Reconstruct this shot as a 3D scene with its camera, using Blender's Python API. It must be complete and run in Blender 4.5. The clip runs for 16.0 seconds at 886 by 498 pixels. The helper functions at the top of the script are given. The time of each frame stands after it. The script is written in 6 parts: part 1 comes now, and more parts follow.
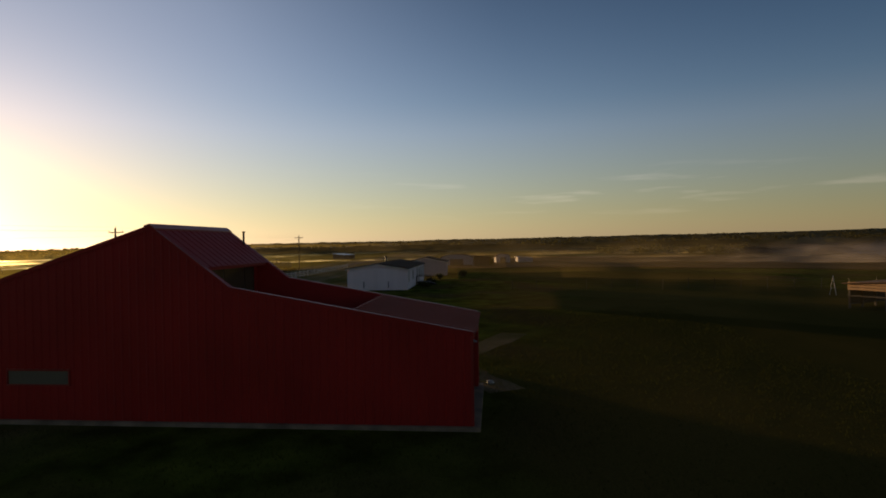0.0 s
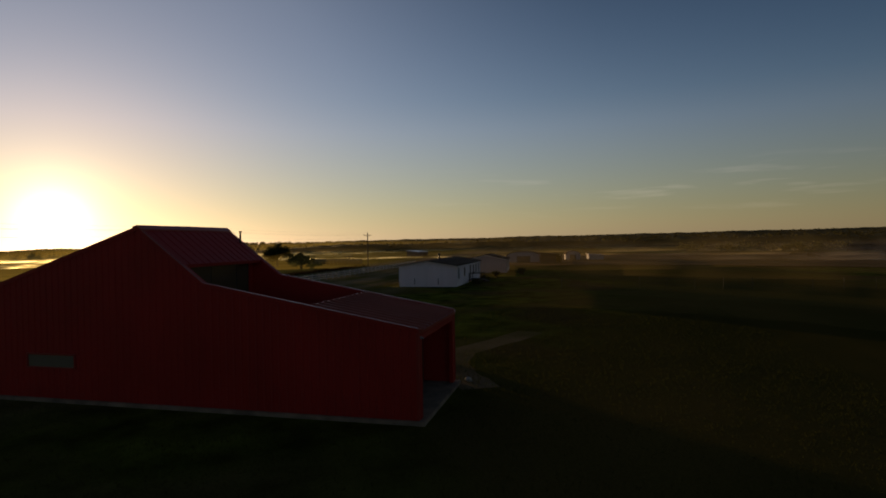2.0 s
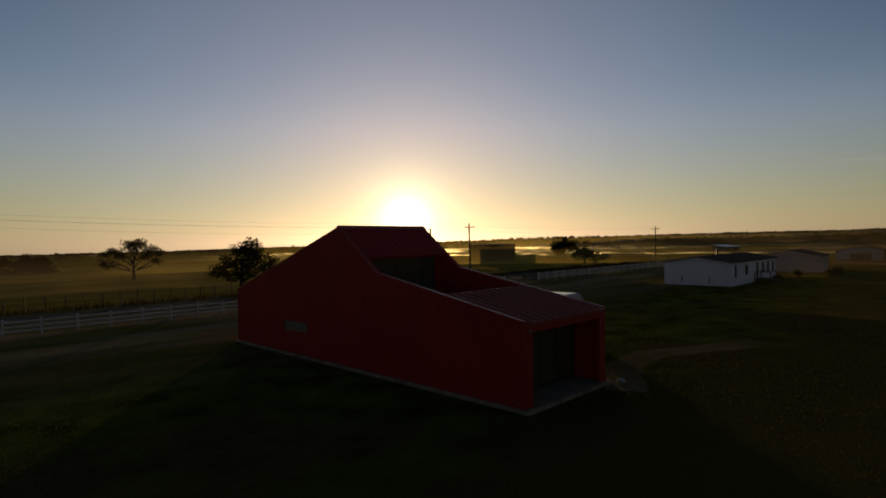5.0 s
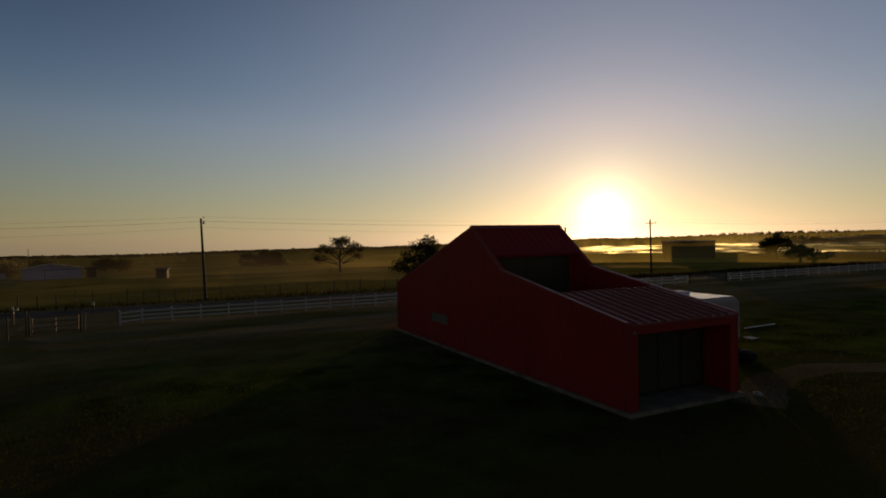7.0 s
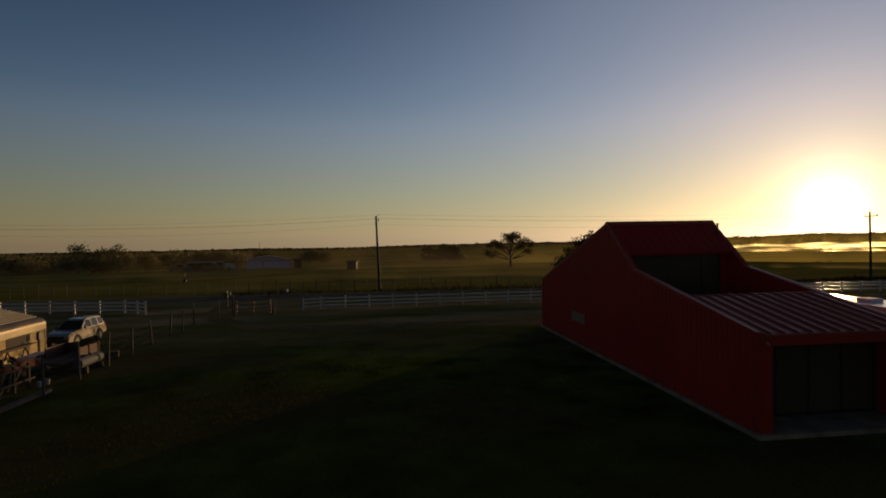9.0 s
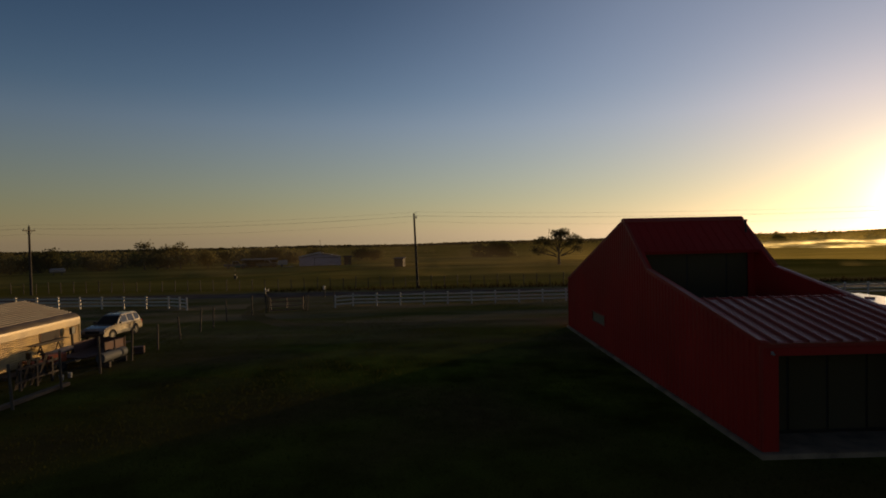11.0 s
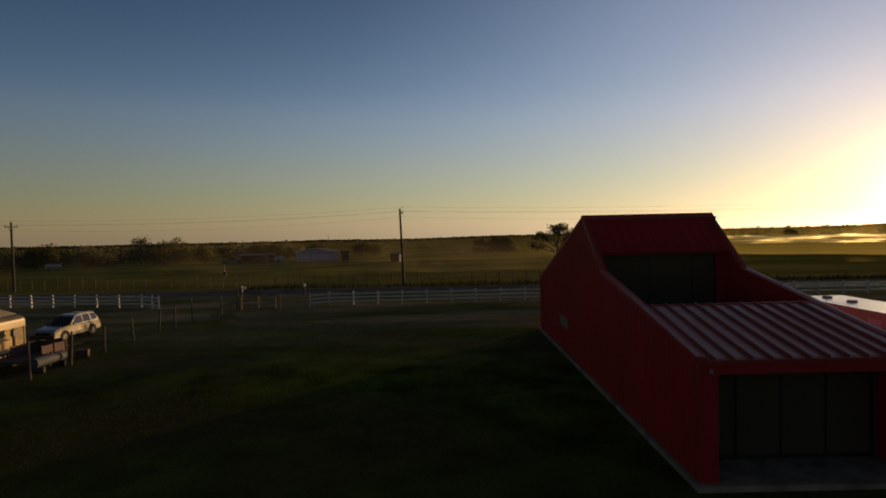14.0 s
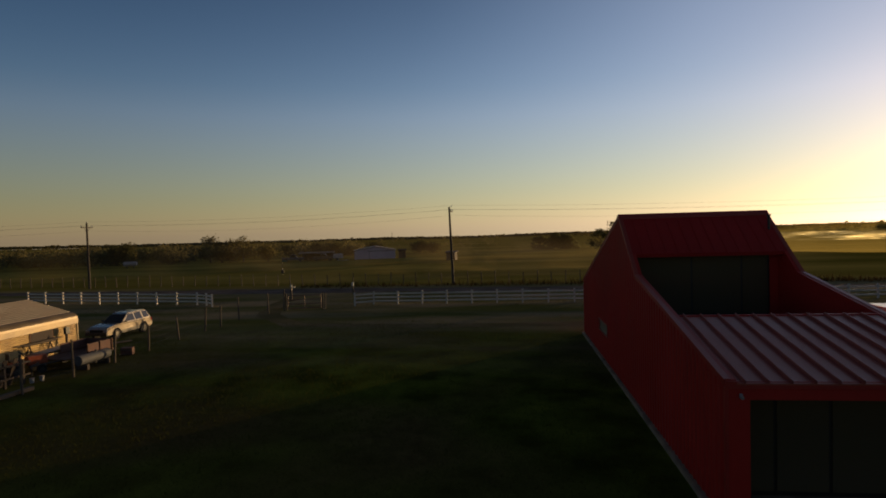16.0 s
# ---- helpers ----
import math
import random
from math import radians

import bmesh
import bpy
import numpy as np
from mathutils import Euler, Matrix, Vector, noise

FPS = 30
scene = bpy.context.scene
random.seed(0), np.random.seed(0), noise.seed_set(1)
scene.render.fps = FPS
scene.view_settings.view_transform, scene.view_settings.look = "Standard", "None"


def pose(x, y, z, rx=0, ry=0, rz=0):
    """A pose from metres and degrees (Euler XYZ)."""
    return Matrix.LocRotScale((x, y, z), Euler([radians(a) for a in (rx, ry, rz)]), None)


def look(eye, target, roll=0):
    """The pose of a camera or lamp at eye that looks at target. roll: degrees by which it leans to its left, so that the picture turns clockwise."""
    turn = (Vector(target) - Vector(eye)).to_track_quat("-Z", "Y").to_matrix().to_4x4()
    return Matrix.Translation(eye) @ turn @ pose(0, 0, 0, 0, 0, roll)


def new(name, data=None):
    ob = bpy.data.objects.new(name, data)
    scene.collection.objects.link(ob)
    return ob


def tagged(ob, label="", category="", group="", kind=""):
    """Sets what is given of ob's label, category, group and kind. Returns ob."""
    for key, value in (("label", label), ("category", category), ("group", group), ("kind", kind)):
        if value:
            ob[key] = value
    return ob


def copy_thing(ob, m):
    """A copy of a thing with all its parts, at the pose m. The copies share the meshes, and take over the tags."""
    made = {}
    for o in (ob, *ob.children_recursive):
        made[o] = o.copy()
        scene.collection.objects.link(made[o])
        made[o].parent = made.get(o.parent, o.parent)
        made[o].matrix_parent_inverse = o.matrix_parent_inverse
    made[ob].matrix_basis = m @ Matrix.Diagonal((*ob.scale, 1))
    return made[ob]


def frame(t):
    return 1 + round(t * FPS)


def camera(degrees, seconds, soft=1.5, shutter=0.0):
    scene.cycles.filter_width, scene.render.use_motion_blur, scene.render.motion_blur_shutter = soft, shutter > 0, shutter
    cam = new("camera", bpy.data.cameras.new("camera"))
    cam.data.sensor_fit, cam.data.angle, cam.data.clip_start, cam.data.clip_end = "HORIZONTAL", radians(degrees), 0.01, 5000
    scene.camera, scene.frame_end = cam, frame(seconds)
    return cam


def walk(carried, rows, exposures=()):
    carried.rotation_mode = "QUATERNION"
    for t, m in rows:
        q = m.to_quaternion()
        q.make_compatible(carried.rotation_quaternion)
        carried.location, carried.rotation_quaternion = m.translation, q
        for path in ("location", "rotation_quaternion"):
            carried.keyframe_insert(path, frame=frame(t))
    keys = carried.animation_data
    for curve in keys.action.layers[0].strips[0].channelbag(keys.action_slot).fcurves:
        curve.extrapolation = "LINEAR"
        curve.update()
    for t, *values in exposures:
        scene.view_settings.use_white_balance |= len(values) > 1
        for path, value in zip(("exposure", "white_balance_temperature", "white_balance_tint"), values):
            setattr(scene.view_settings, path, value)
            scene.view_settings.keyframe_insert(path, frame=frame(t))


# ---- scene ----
cam = camera(76.5, 16.0, soft=1.8)

PATH = [
    (0, (-18.435, -0.742, 6.155), (-16.443, -0.56, 6.135), -0.8),
    (0.5, (-18.506, -1.924, 6.176), (-16.521, -1.687, 6.154), -0.7),
    (1, (-18.424, -3.077, 6.164), (-16.446, -2.781, 6.14), -0.9),
    (1.5, (-18.36, -4.204, 6.164), (-16.394, -3.841, 6.138), -0.9),
    (2, (-18.134, -5.332, 6.167), (-16.191, -4.858, 6.14), -0.9),
    (2.5, (-17.909, -6.578, 6.134), (-16.006, -5.964, 6.106), -1.0),
    (3, (-17.687, -7.815, 6.114), (-15.846, -7.034, 6.086), -1.3),
    (3.5, (-17.388, -8.917, 6.106), (-15.625, -7.973, 6.079), -0.8),
    (4, (-16.967, -9.999, 6.126), (-15.296, -8.901, 6.098), -1.1),
    (4.5, (-16.531, -11.013, 6.155), (-14.964, -9.77, 6.125), -1.0),
    (5, (-16.004, -11.884, 6.161), (-14.584, -10.476, 6.13), -1.0),
    (7.5, (-13.515, -15.224, 6.261), (-12.751, -13.376, 6.226), -1.0),
    (8, (-12.873, -15.536, 6.267), (-12.21, -13.649, 6.229), -0.9),
    (8.5, (-12.203, -15.751, 6.279), (-11.738, -13.807, 6.242), -1.0),
    (9, (-11.623, -15.843, 6.29), (-11.38, -13.858, 6.252), -1.0),
    (9.5, (-10.974, -15.857, 6.302), (-10.837, -13.862, 6.262), -1.0),
    (12, (-7.903, -14.752, 6.355), (-7.88, -12.753, 6.302), -1.2),
    (12.5, (-7.367, -14.451, 6.37), (-7.351, -12.451, 6.313), -1.1),
    (13, (-6.926, -14.176, 6.395), (-6.917, -12.177, 6.334), -1.1),
    (13.5, (-6.53, -13.951, 6.448), (-6.527, -11.952, 6.383), -1.2),
    (14, (-6.161, -13.578, 6.458), (-6.163, -11.579, 6.392), -1.3),
    (14.5, (-5.739, -13.29, 6.488), (-5.776, -11.292, 6.423), -1.2),
    (15, (-5.322, -12.957, 6.551), (-5.443, -10.962, 6.482), -1.3),
    (15.5, (-4.927, -12.661, 6.562), (-5.118, -10.671, 6.493), -1.4),
    (16, (-4.548, -12.379, 6.584), (-4.776, -10.394, 6.513), -1.6),
]

EXPOSURES = [(0, 0.96, 5950), (0.5, 0.82, 5950), (1.0, 0.72, 5950), (1.5, 0.58, 5950), (2.0, 0.45, 5950), (3.5, 0.30, 5900), (5, 0.25, 5900), (7.5, 0.22, 5900), (9, 0.32, 5850), (12, 0.63, 5800), (14.5, 0.76, 5750), (16, 0.96, 5700)]
walk(cam, [(t, look(eye, aim, roll)) for t, eye, aim, roll in PATH], [(t, s, k + 750, 22) for t, s, k in EXPOSURES])


# ---------------------------------------------------------------- sky, sun
SUN_AZ, SUN_EL = 48.4, 2.2          # degrees from +x towards +y, and above the plain
SUN_DIR = Vector((math.cos(radians(SUN_EL)) * math.cos(radians(SUN_AZ)),
                  math.cos(radians(SUN_EL)) * math.sin(radians(SUN_AZ)), math.sin(radians(SUN_EL))))

world = bpy.data.worlds.new("evening_sky")
scene.world = world
world.use_nodes = True
wn, wl = world.node_tree.nodes, world.node_tree.links
wn.clear()


def wmath(op, a, b=None):
    n = wn.new("ShaderNodeMath")
    n.operation = op
    for i, v in enumerate((a, b)):
        if v is None:
            continue
        if isinstance(v, (int, float)):
            n.inputs[i].default_value = v
        else:
            wl.new(v, n.inputs[i])
    return n.outputs[0]


sky = wn.new("ShaderNodeTexSky")
sky.sky_type = "NISHITA"
sky.sun_disc = False
sky.sun_elevation = radians(SUN_EL)
sky.sun_rotation = radians(90 - SUN_AZ)
sky.air_density, sky.dust_density, sky.ozone_density = 1.0, 0.25, 2.2
sky_bg = wn.new("ShaderNodeBackground")
sky_hue = wn.new("ShaderNodeHueSaturation")
wl.new(sky.outputs[0], sky_hue.inputs["Color"])
sky_air, sky_low, sky_air_mix = wn.new("ShaderNodeMix"), wn.new("ShaderNodeMapRange"), wn.new("ShaderNodeMix")
sky_air.data_type = sky_air_mix.data_type = "RGBA"
sky_air_mix.inputs[6].default_value, sky_air_mix.inputs[7].default_value = (0.58, 0.68, 0.52, 1), (1.02, 0.955, 1.06, 1)
sky_low.inputs[1].default_value, sky_low.inputs[2].default_value = 0.0, 0.19
wl.new(sky_low.outputs[0], sky_air_mix.inputs[0])
sky_air.blend_type = "MULTIPLY"
sky_air.inputs[0].default_value = 1.0
wl.new(sky_hue.outputs[0], sky_air.inputs[6])
wl.new(sky_air_mix.outputs[2], sky_air.inputs[7])
wl.new(sky_air.outputs[2], sky_bg.inputs[0])
co, sep = wn.new("ShaderNodeTexCoord"), wn.new("ShaderNodeSeparateXYZ")
wl.new(co.outputs["Generated"], sep.inputs[0])
up = wmath("MAXIMUM", sep.outputs[2], 0.0)
wl.new(up, sky_low.inputs[0])
# hazy and pale low down, clear and deep above
wl.new(wmath("SUBTRACT", wmath("MINIMUM", wmath("ADD", 0.74, wmath("MULTIPLY", up, 2.4)), 1.32), wmath("MULTIPLY", wmath("MAXIMUM", wmath("SUBTRACT", up, 0.42), 0.0), 1.5)), sky_hue.inputs["Saturation"])


def cloud(scale, lo, hi, low, high):
    """Streaks of thin cloud between two heights over the plain (sines of elevation)."""
    mp, nz, r = wn.new("ShaderNodeMapping"), wn.new("ShaderNodeTexNoise"), wn.new("ShaderNodeMapRange")
    mp.inputs["Scale"].default_value = scale
    wl.new(co.outputs["Generated"], mp.inputs[0])
    wl.new(mp.outputs[0], nz.inputs["Vector"])
    nz.inputs["Scale"].default_value, nz.inputs["Detail"].default_value = 1.0, 5.0
    r.inputs[1].default_value, r.inputs[2].default_value = lo, hi
    wl.new(nz.outputs[0], r.inputs[0])
    mid, half = (low + high) / 2, (high - low) / 2
    win = wmath("MAXIMUM", wmath("SUBTRACT", 1.0, wmath("ABSOLUTE", wmath("DIVIDE", wmath("SUBTRACT", up, mid), half))), 0.0)
    return wmath("MULTIPLY", r.outputs[0], win)


def near_to(az, el, width):
    """1 towards a direction of the sky, falling to 0 at so many degrees from it."""
    d = wn.new("ShaderNodeVectorMath")
    d.operation = "DOT_PRODUCT"
    wl.new(co.outputs["Generated"], d.inputs[0])
    d.inputs[1].default_value = (math.cos(radians(el)) * math.cos(radians(az)), math.cos(radians(el)) * math.sin(radians(az)), math.sin(radians(el)))
    a = wmath("ARCCOSINE", wmath("MINIMUM", d.outputs["Value"], 1.0))
    return wmath("MAXIMUM", wmath("SUBTRACT", 1.0, wmath("DIVIDE", a, radians(width))), 0.0)


# the aureole of hazy air round the low sun, and the pale haze along the horizon
dot = wn.new("ShaderNodeVectorMath")
dot.operation = "DOT_PRODUCT"
wl.new(co.outputs["Generated"], dot.inputs[0])
dot.inputs[1].default_value = SUN_DIR
ang = wmath("ARCCOSINE", wmath("MINIMUM", dot.outputs["Value"], 1.0))
# deeper away from the sun, high up
away = wmath("MINIMUM", wmath("MAXIMUM", wmath("DIVIDE", wmath("SUBTRACT", ang, radians(28)), radians(24)), 0.0), 1.0)
aloft = wmath("MINIMUM", wmath("MAXIMUM", wmath("DIVIDE", wmath("SUBTRACT", up, 0.2), 0.25), 0.0), 1.0)
deep = wmath("SUBTRACT", 1.0, wmath("MULTIPLY", wmath("MULTIPLY", away, aloft), 0.20))
wl.new(wmath("MULTIPLY", wmath("SUBTRACT", 0.110, wmath("MULTIPLY", up, 0.092)), deep), sky_bg.inputs[1])
last = sky_bg.outputs[0]
for width, power, colour in ((1.4, 2.8, (1.0, 0.92, 0.56, 1)), (5.2, 0.16, (0.97, 1.0, 0.44, 1)), (30.0, 0.235, (0.89, 0.92, 0.87, 1))):
    g = wn.new("ShaderNodeBackground")
    g.inputs[0].default_value = colour
    glow = wmath("MULTIPLY", wmath("EXPONENT", wmath("MULTIPLY", ang, -1 / radians(width))), power)
    wl.new(wmath("MULTIPLY", glow, wmath("POWER", deep, 4.0)), g.inputs[1])
    add = wn.new("ShaderNodeAddShader")
    wl.new(last, add.inputs[0])
    wl.new(g.outputs[0], add.inputs[1])
    last = add.outputs[0]
low_air = wmath("EXPONENT", wmath("MULTIPLY", up, -1 / 0.075))
haze = wmath("MULTIPLY", low_air, wmath("MULTIPLY", wmath("EXPONENT", wmath("MULTIPLY", ang, -1 / radians(40))), 0.075))
dusk = wmath("MULTIPLY", low_air, 0.026)
streak = wmath("MULTIPLY", wmath("MULTIPLY", cloud((5, 5, 70), 0.56, 0.74, 0.03, 0.135), near_to(-12, 5, 40)), 0.09)
for strength, colour in ((haze, (0.90, 0.94, 0.44, 1)), (dusk, (0.98, 0.80, 0.66, 1)), (streak, (1.0, 0.84, 0.70, 1))):
    g = wn.new("ShaderNodeBackground")
    g.inputs[0].default_value = colour
    wl.new(strength, g.inputs[1])
    add = wn.new("ShaderNodeAddShader")
    wl.new(last, add.inputs[0])
    wl.new(g.outputs[0], add.inputs[1])
    last = add.outputs[0]
wout = wn.new("ShaderNodeOutputWorld")
wl.new(last, wout.inputs[0])

sun = new("sun", bpy.data.lights.new("sun", "SUN"))
sun.data.energy, sun.data.angle, sun.data.color = 2.0, radians(1.0), (1.0, 0.68, 0.28)
sun.matrix_world = look((0, 0, 60), Vector((0, 0, 60)) - SUN_DIR)


# ---------------------------------------------------------------- materials
def mat(name, base, rough=0.7, metal=0.0, vary=0.25, scale=1.0, fine=12.0, bump=0.2, tint=None, dist=0.02,
        coat=0.0, per_piece=0.0, spec=0.5, stretch=(1, 1, 1)):
    """A surface with blotches (scale), grain (fine) and relief; tint: the colour that the blotches lean to."""
    m = bpy.data.materials.new(name)
    m.use_nodes = True
    n, l = m.node_tree.nodes, m.node_tree.links
    p = n["Principled BSDF"]
    p.inputs["Roughness"].default_value, p.inputs["Metallic"].default_value = rough, metal
    p.inputs["Coat Weight"].default_value = coat
    p.inputs["Specular IOR Level"].default_value = spec
    tc, mp = n.new("ShaderNodeTexCoord"), n.new("ShaderNodeMapping")
    mp.inputs["Scale"].default_value = stretch
    l.new(tc.outputs["Object"], mp.inputs[0])
    big, small = n.new("ShaderNodeTexNoise"), n.new("ShaderNodeTexNoise")
    for t, s, d in ((big, scale, 5), (small, fine, 4)):
        t.inputs["Scale"].default_value, t.inputs["Detail"].default_value = s, d
        l.new(mp.outputs[0], t.inputs["Vector"])
    tint = tint or tuple(c * (1 - vary * 1.4) for c in base)
    ramp = n.new("ShaderNodeValToRGB")
    ramp.color_ramp.elements[0].position, ramp.color_ramp.elements[1].position = 0.33, 0.68
    ramp.color_ramp.elements[0].color, ramp.color_ramp.elements[1].color = (*tint, 1), (*base, 1)
    l.new(big.outputs[0], ramp.inputs[0])
    hsv = n.new("ShaderNodeHueSaturation")
    l.new(ramp.outputs[0], hsv.inputs["Color"])
    val = n.new("ShaderNodeMapRange")
    val.inputs[3].default_value, val.inputs[4].default_value = 1 - vary, 1 + vary
    l.new(small.outputs[0], val.inputs[0])
    last = val.outputs[0]
    if per_piece:
        info, add = n.new("ShaderNodeObjectInfo"), n.new("ShaderNodeMath")
        add.operation = "MULTIPLY_ADD"
        l.new(info.outputs["Random"], add.inputs[0])
        add.inputs[1].default_value = per_piece
        l.new(last, add.inputs[2])
        last = add.outputs[0]
    l.new(last, hsv.inputs["Value"])
    l.new(hsv.outputs[0], p.inputs["Base Color"])
    if rough < 0.95:
        rr = n.new("ShaderNodeMapRange")
        rr.inputs[3].default_value, rr.inputs[4].default_value = max(0.03, rough - 0.12), min(1, rough + 0.12)
        l.new(big.outputs[0], rr.inputs[0])
        l.new(rr.outputs[0], p.inputs["Roughness"])
    if bump:
        b = n.new("ShaderNodeBump")
        b.inputs["Strength"].default_value, b.inputs["Distance"].default_value = bump, dist
        l.new(small.outputs[0], b.inputs["Height"])
        l.new(b.outputs[0], p.inputs["Normal"])
    return m


def glass_mat(name, base, rough=0.06):
    m = bpy.data.materials.new(name)
    m.use_nodes = True
    p = m.node_tree.nodes["Principled BSDF"]
    p.inputs["Base Color"].default_value = (*base, 1)
    p.inputs["Roughness"].default_value = rough
    p.inputs["Specular IOR Level"].default_value = 0.5
    return m


def leaf_mat(name, base, thin=0.5, spec=0.04, spread=(0.7, 1.3)):
    m = bpy.data.materials.new(name)
    m.use_nodes = True
    n, l = m.node_tree.nodes, m.node_tree.links
    p, out = n["Principled BSDF"], n["Material Output"]
    p.inputs["Roughness"].default_value = 0.75
    p.inputs["Specular IOR Level"].default_value = spec
    geo, ramp = n.new("ShaderNodeNewGeometry"), n.new("ShaderNodeValToRGB")
    ramp.color_ramp.elements[0].color = (*[c * spread[0] for c in base], 1)
    ramp.color_ramp.elements[1].color = (*[c * spread[1] for c in base], 1)
    l.new(geo.outputs["Random Per Island"], ramp.inputs[0])
    l.new(ramp.outputs[0], p.inputs["Base Color"])
    tr, mix = n.new("ShaderNodeBsdfTranslucent"), n.new("ShaderNodeMixShader")
    l.new(ramp.outputs[0], tr.inputs[0])
    mix.inputs[0].default_value = thin
    l.new(p.outputs[0], mix.inputs[1])
    l.new(tr.outputs[0], mix.inputs[2])
    l.new(mix.outputs[0], out.inputs[0])
    return m


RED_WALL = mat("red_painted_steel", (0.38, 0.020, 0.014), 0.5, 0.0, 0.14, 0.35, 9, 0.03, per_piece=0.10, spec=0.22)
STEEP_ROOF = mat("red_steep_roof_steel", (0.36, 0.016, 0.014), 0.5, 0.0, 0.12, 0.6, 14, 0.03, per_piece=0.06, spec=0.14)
# paler than the steep roof: reflected sky is put into this base colour
RED_SHEEN_ROOF = mat("red_sheen_roof_steel", (0.35, 0.078, 0.056), 0.42, 0.0, 0.14, 0.6, 14, 0.03, per_piece=0.12, spec=0.33)
RED_TRIM = mat("red_trim_steel", (0.34, 0.026, 0.020), 0.34, 0.0, 0.10, 0.8, 14, 0.02, spec=0.45)
# paler than the trim, likewise tinted for the sky's sheen
RED_CAP = mat("red_cap_steel", (0.34, 0.055, 0.040), 0.42, 0.0, 0.10, 0.8, 14, 0.02, spec=0.25)
CONCRETE = mat("concrete", (0.33, 0.235, 0.160), 0.95, 0, 0.3, 1.3, 30, 0.25, tint=(0.16, 0.115, 0.080), spec=0.25)
DARK_GLASS = glass_mat("dark_glass", (0.016, 0.014, 0.010))
# the brown base stands for mirrored fields and glare on the panes
GLARE_GLASS = glass_mat("brown_reflection_glass", (0.075, 0.058, 0.034), 0.12)
PALE_PANE = mat("frosted_pane", (0.14, 0.115, 0.075), 0.5, 0, 0.06, 2, 20, 0.02)
DARK_FRAME = mat("dark_bronze_frame", (0.02, 0.016, 0.013), 0.45, 0.3, 0.1, 2, 20, 0.02)
DECK = mat("deck_boards", (0.17, 0.11, 0.075), 0.8, 0, 0.2, 1.5, 25, 0.15)
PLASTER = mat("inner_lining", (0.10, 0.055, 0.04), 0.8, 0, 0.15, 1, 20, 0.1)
WHITE_PAINT = mat("white_vinyl", (0.56, 0.47, 0.42), 0.32, 0, 0.08, 1.2, 20, 0.03, tint=(0.42, 0.40, 0.36))
SIDING = mat("white_lap_siding", (0.80, 0.70, 0.735), 0.7, 0, 0.09, 0.5, 12, 0.04, tint=(0.68, 0.59, 0.61), spec=0.2)
SIDING_GREY = mat("grey_siding", (0.34, 0.29, 0.29), 0.75, 0, 0.1, 0.5, 12, 0.04)
SHINGLE = mat("dark_shingles", (0.066, 0.043, 0.033), 0.95, 0, 0.25, 0.8, 18, 0.3, spec=0.04)
METAL_PALE = mat("galvanised_sheet", (0.50, 0.52, 0.55), 0.42, 0.5, 0.12, 0.6, 10, 0.03, per_piece=0.1)
METAL_BLUE = mat("pale_blue_sheet", (0.34, 0.305, 0.41), 0.7, 0.1, 0.12, 0.5, 10, 0.03)
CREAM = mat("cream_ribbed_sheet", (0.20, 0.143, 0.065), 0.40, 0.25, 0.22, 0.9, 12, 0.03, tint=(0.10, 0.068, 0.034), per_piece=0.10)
# brighter copy of the cream sheet, with the low sun put into its colour
CREAM_SUNLIT = mat("cream_sunlit_sheet", (0.46, 0.33, 0.13), 0.36, 0.25, 0.25, 0.9, 12, 0.03, tint=(0.22, 0.15, 0.065), per_piece=0.12)
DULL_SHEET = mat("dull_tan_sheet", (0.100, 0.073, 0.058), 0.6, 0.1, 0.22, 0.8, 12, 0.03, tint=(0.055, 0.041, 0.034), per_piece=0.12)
RUST = mat("rusty_steel", (0.12, 0.055, 0.034), 0.8, 0.2, 0.3, 2.5, 25, 0.2)
GATE_BROWN = mat("brown_gate_paint", (0.20, 0.085, 0.060), 0.55, 0, 0.2, 2.5, 25, 0.1)
ORANGE = mat("orange_paint", (0.34, 0.075, 0.028), 0.45, 0, 0.15, 3, 25, 0.05)
WOOD = mat("weathered_wood", (0.10, 0.075, 0.054), 0.85, 0, 0.28, 1.2, 30, 0.25, stretch=(1, 1, 0.25), per_piece=0.15)
# very dark, partly to carry the shade that lies over the yard timber
WOOD_DARK = mat("dark_old_boards", (0.045, 0.031, 0.024), 0.85, 0, 0.28, 1.2, 30, 0.25, per_piece=0.15)
# orange of low sunlight is put into this plank colour
WOOD_SUNLIT = mat("sunlit_planks", (0.42, 0.24, 0.12), 0.75, 0, 0.2, 1.2, 20, 0.1)
POLE_WOOD = mat("creosoted_pole", (0.055, 0.042, 0.033), 0.85, 0, 0.3, 0.8, 20, 0.2, stretch=(3, 3, 0.3))
STEEL_DARK = mat("dark_steel", (0.05, 0.05, 0.05), 0.5, 0.7, 0.2, 3, 20, 0.05)
PORCELAIN = mat("insulator_glaze", (0.30, 0.30, 0.30), 0.2, 0, 0.05, 5, 20, 0)
WIRE = mat("aluminium_wire", (0.10, 0.10, 0.10), 0.5, 0.6, 0.05, 1, 5, 0)
CAR_PAINT = mat("silver_beige_paint", (0.25, 0.205, 0.15), 0.25, 0.25, 0.04, 1, 40, 0, coat=0.6)
# grey taken darker to hold the shade on the car's front
CAR_CLAD = mat("grey_lower_cladding", (0.055, 0.047, 0.04), 0.5, 0.1, 0.08, 2, 30, 0.02)
RUBBER = mat("tyre_rubber", (0.02, 0.02, 0.02), 0.85, 0, 0.2, 6, 40, 0.1)
CHROME = mat("alloy", (0.07, 0.065, 0.06), 0.5, 0.6, 0.05, 4, 30, 0)
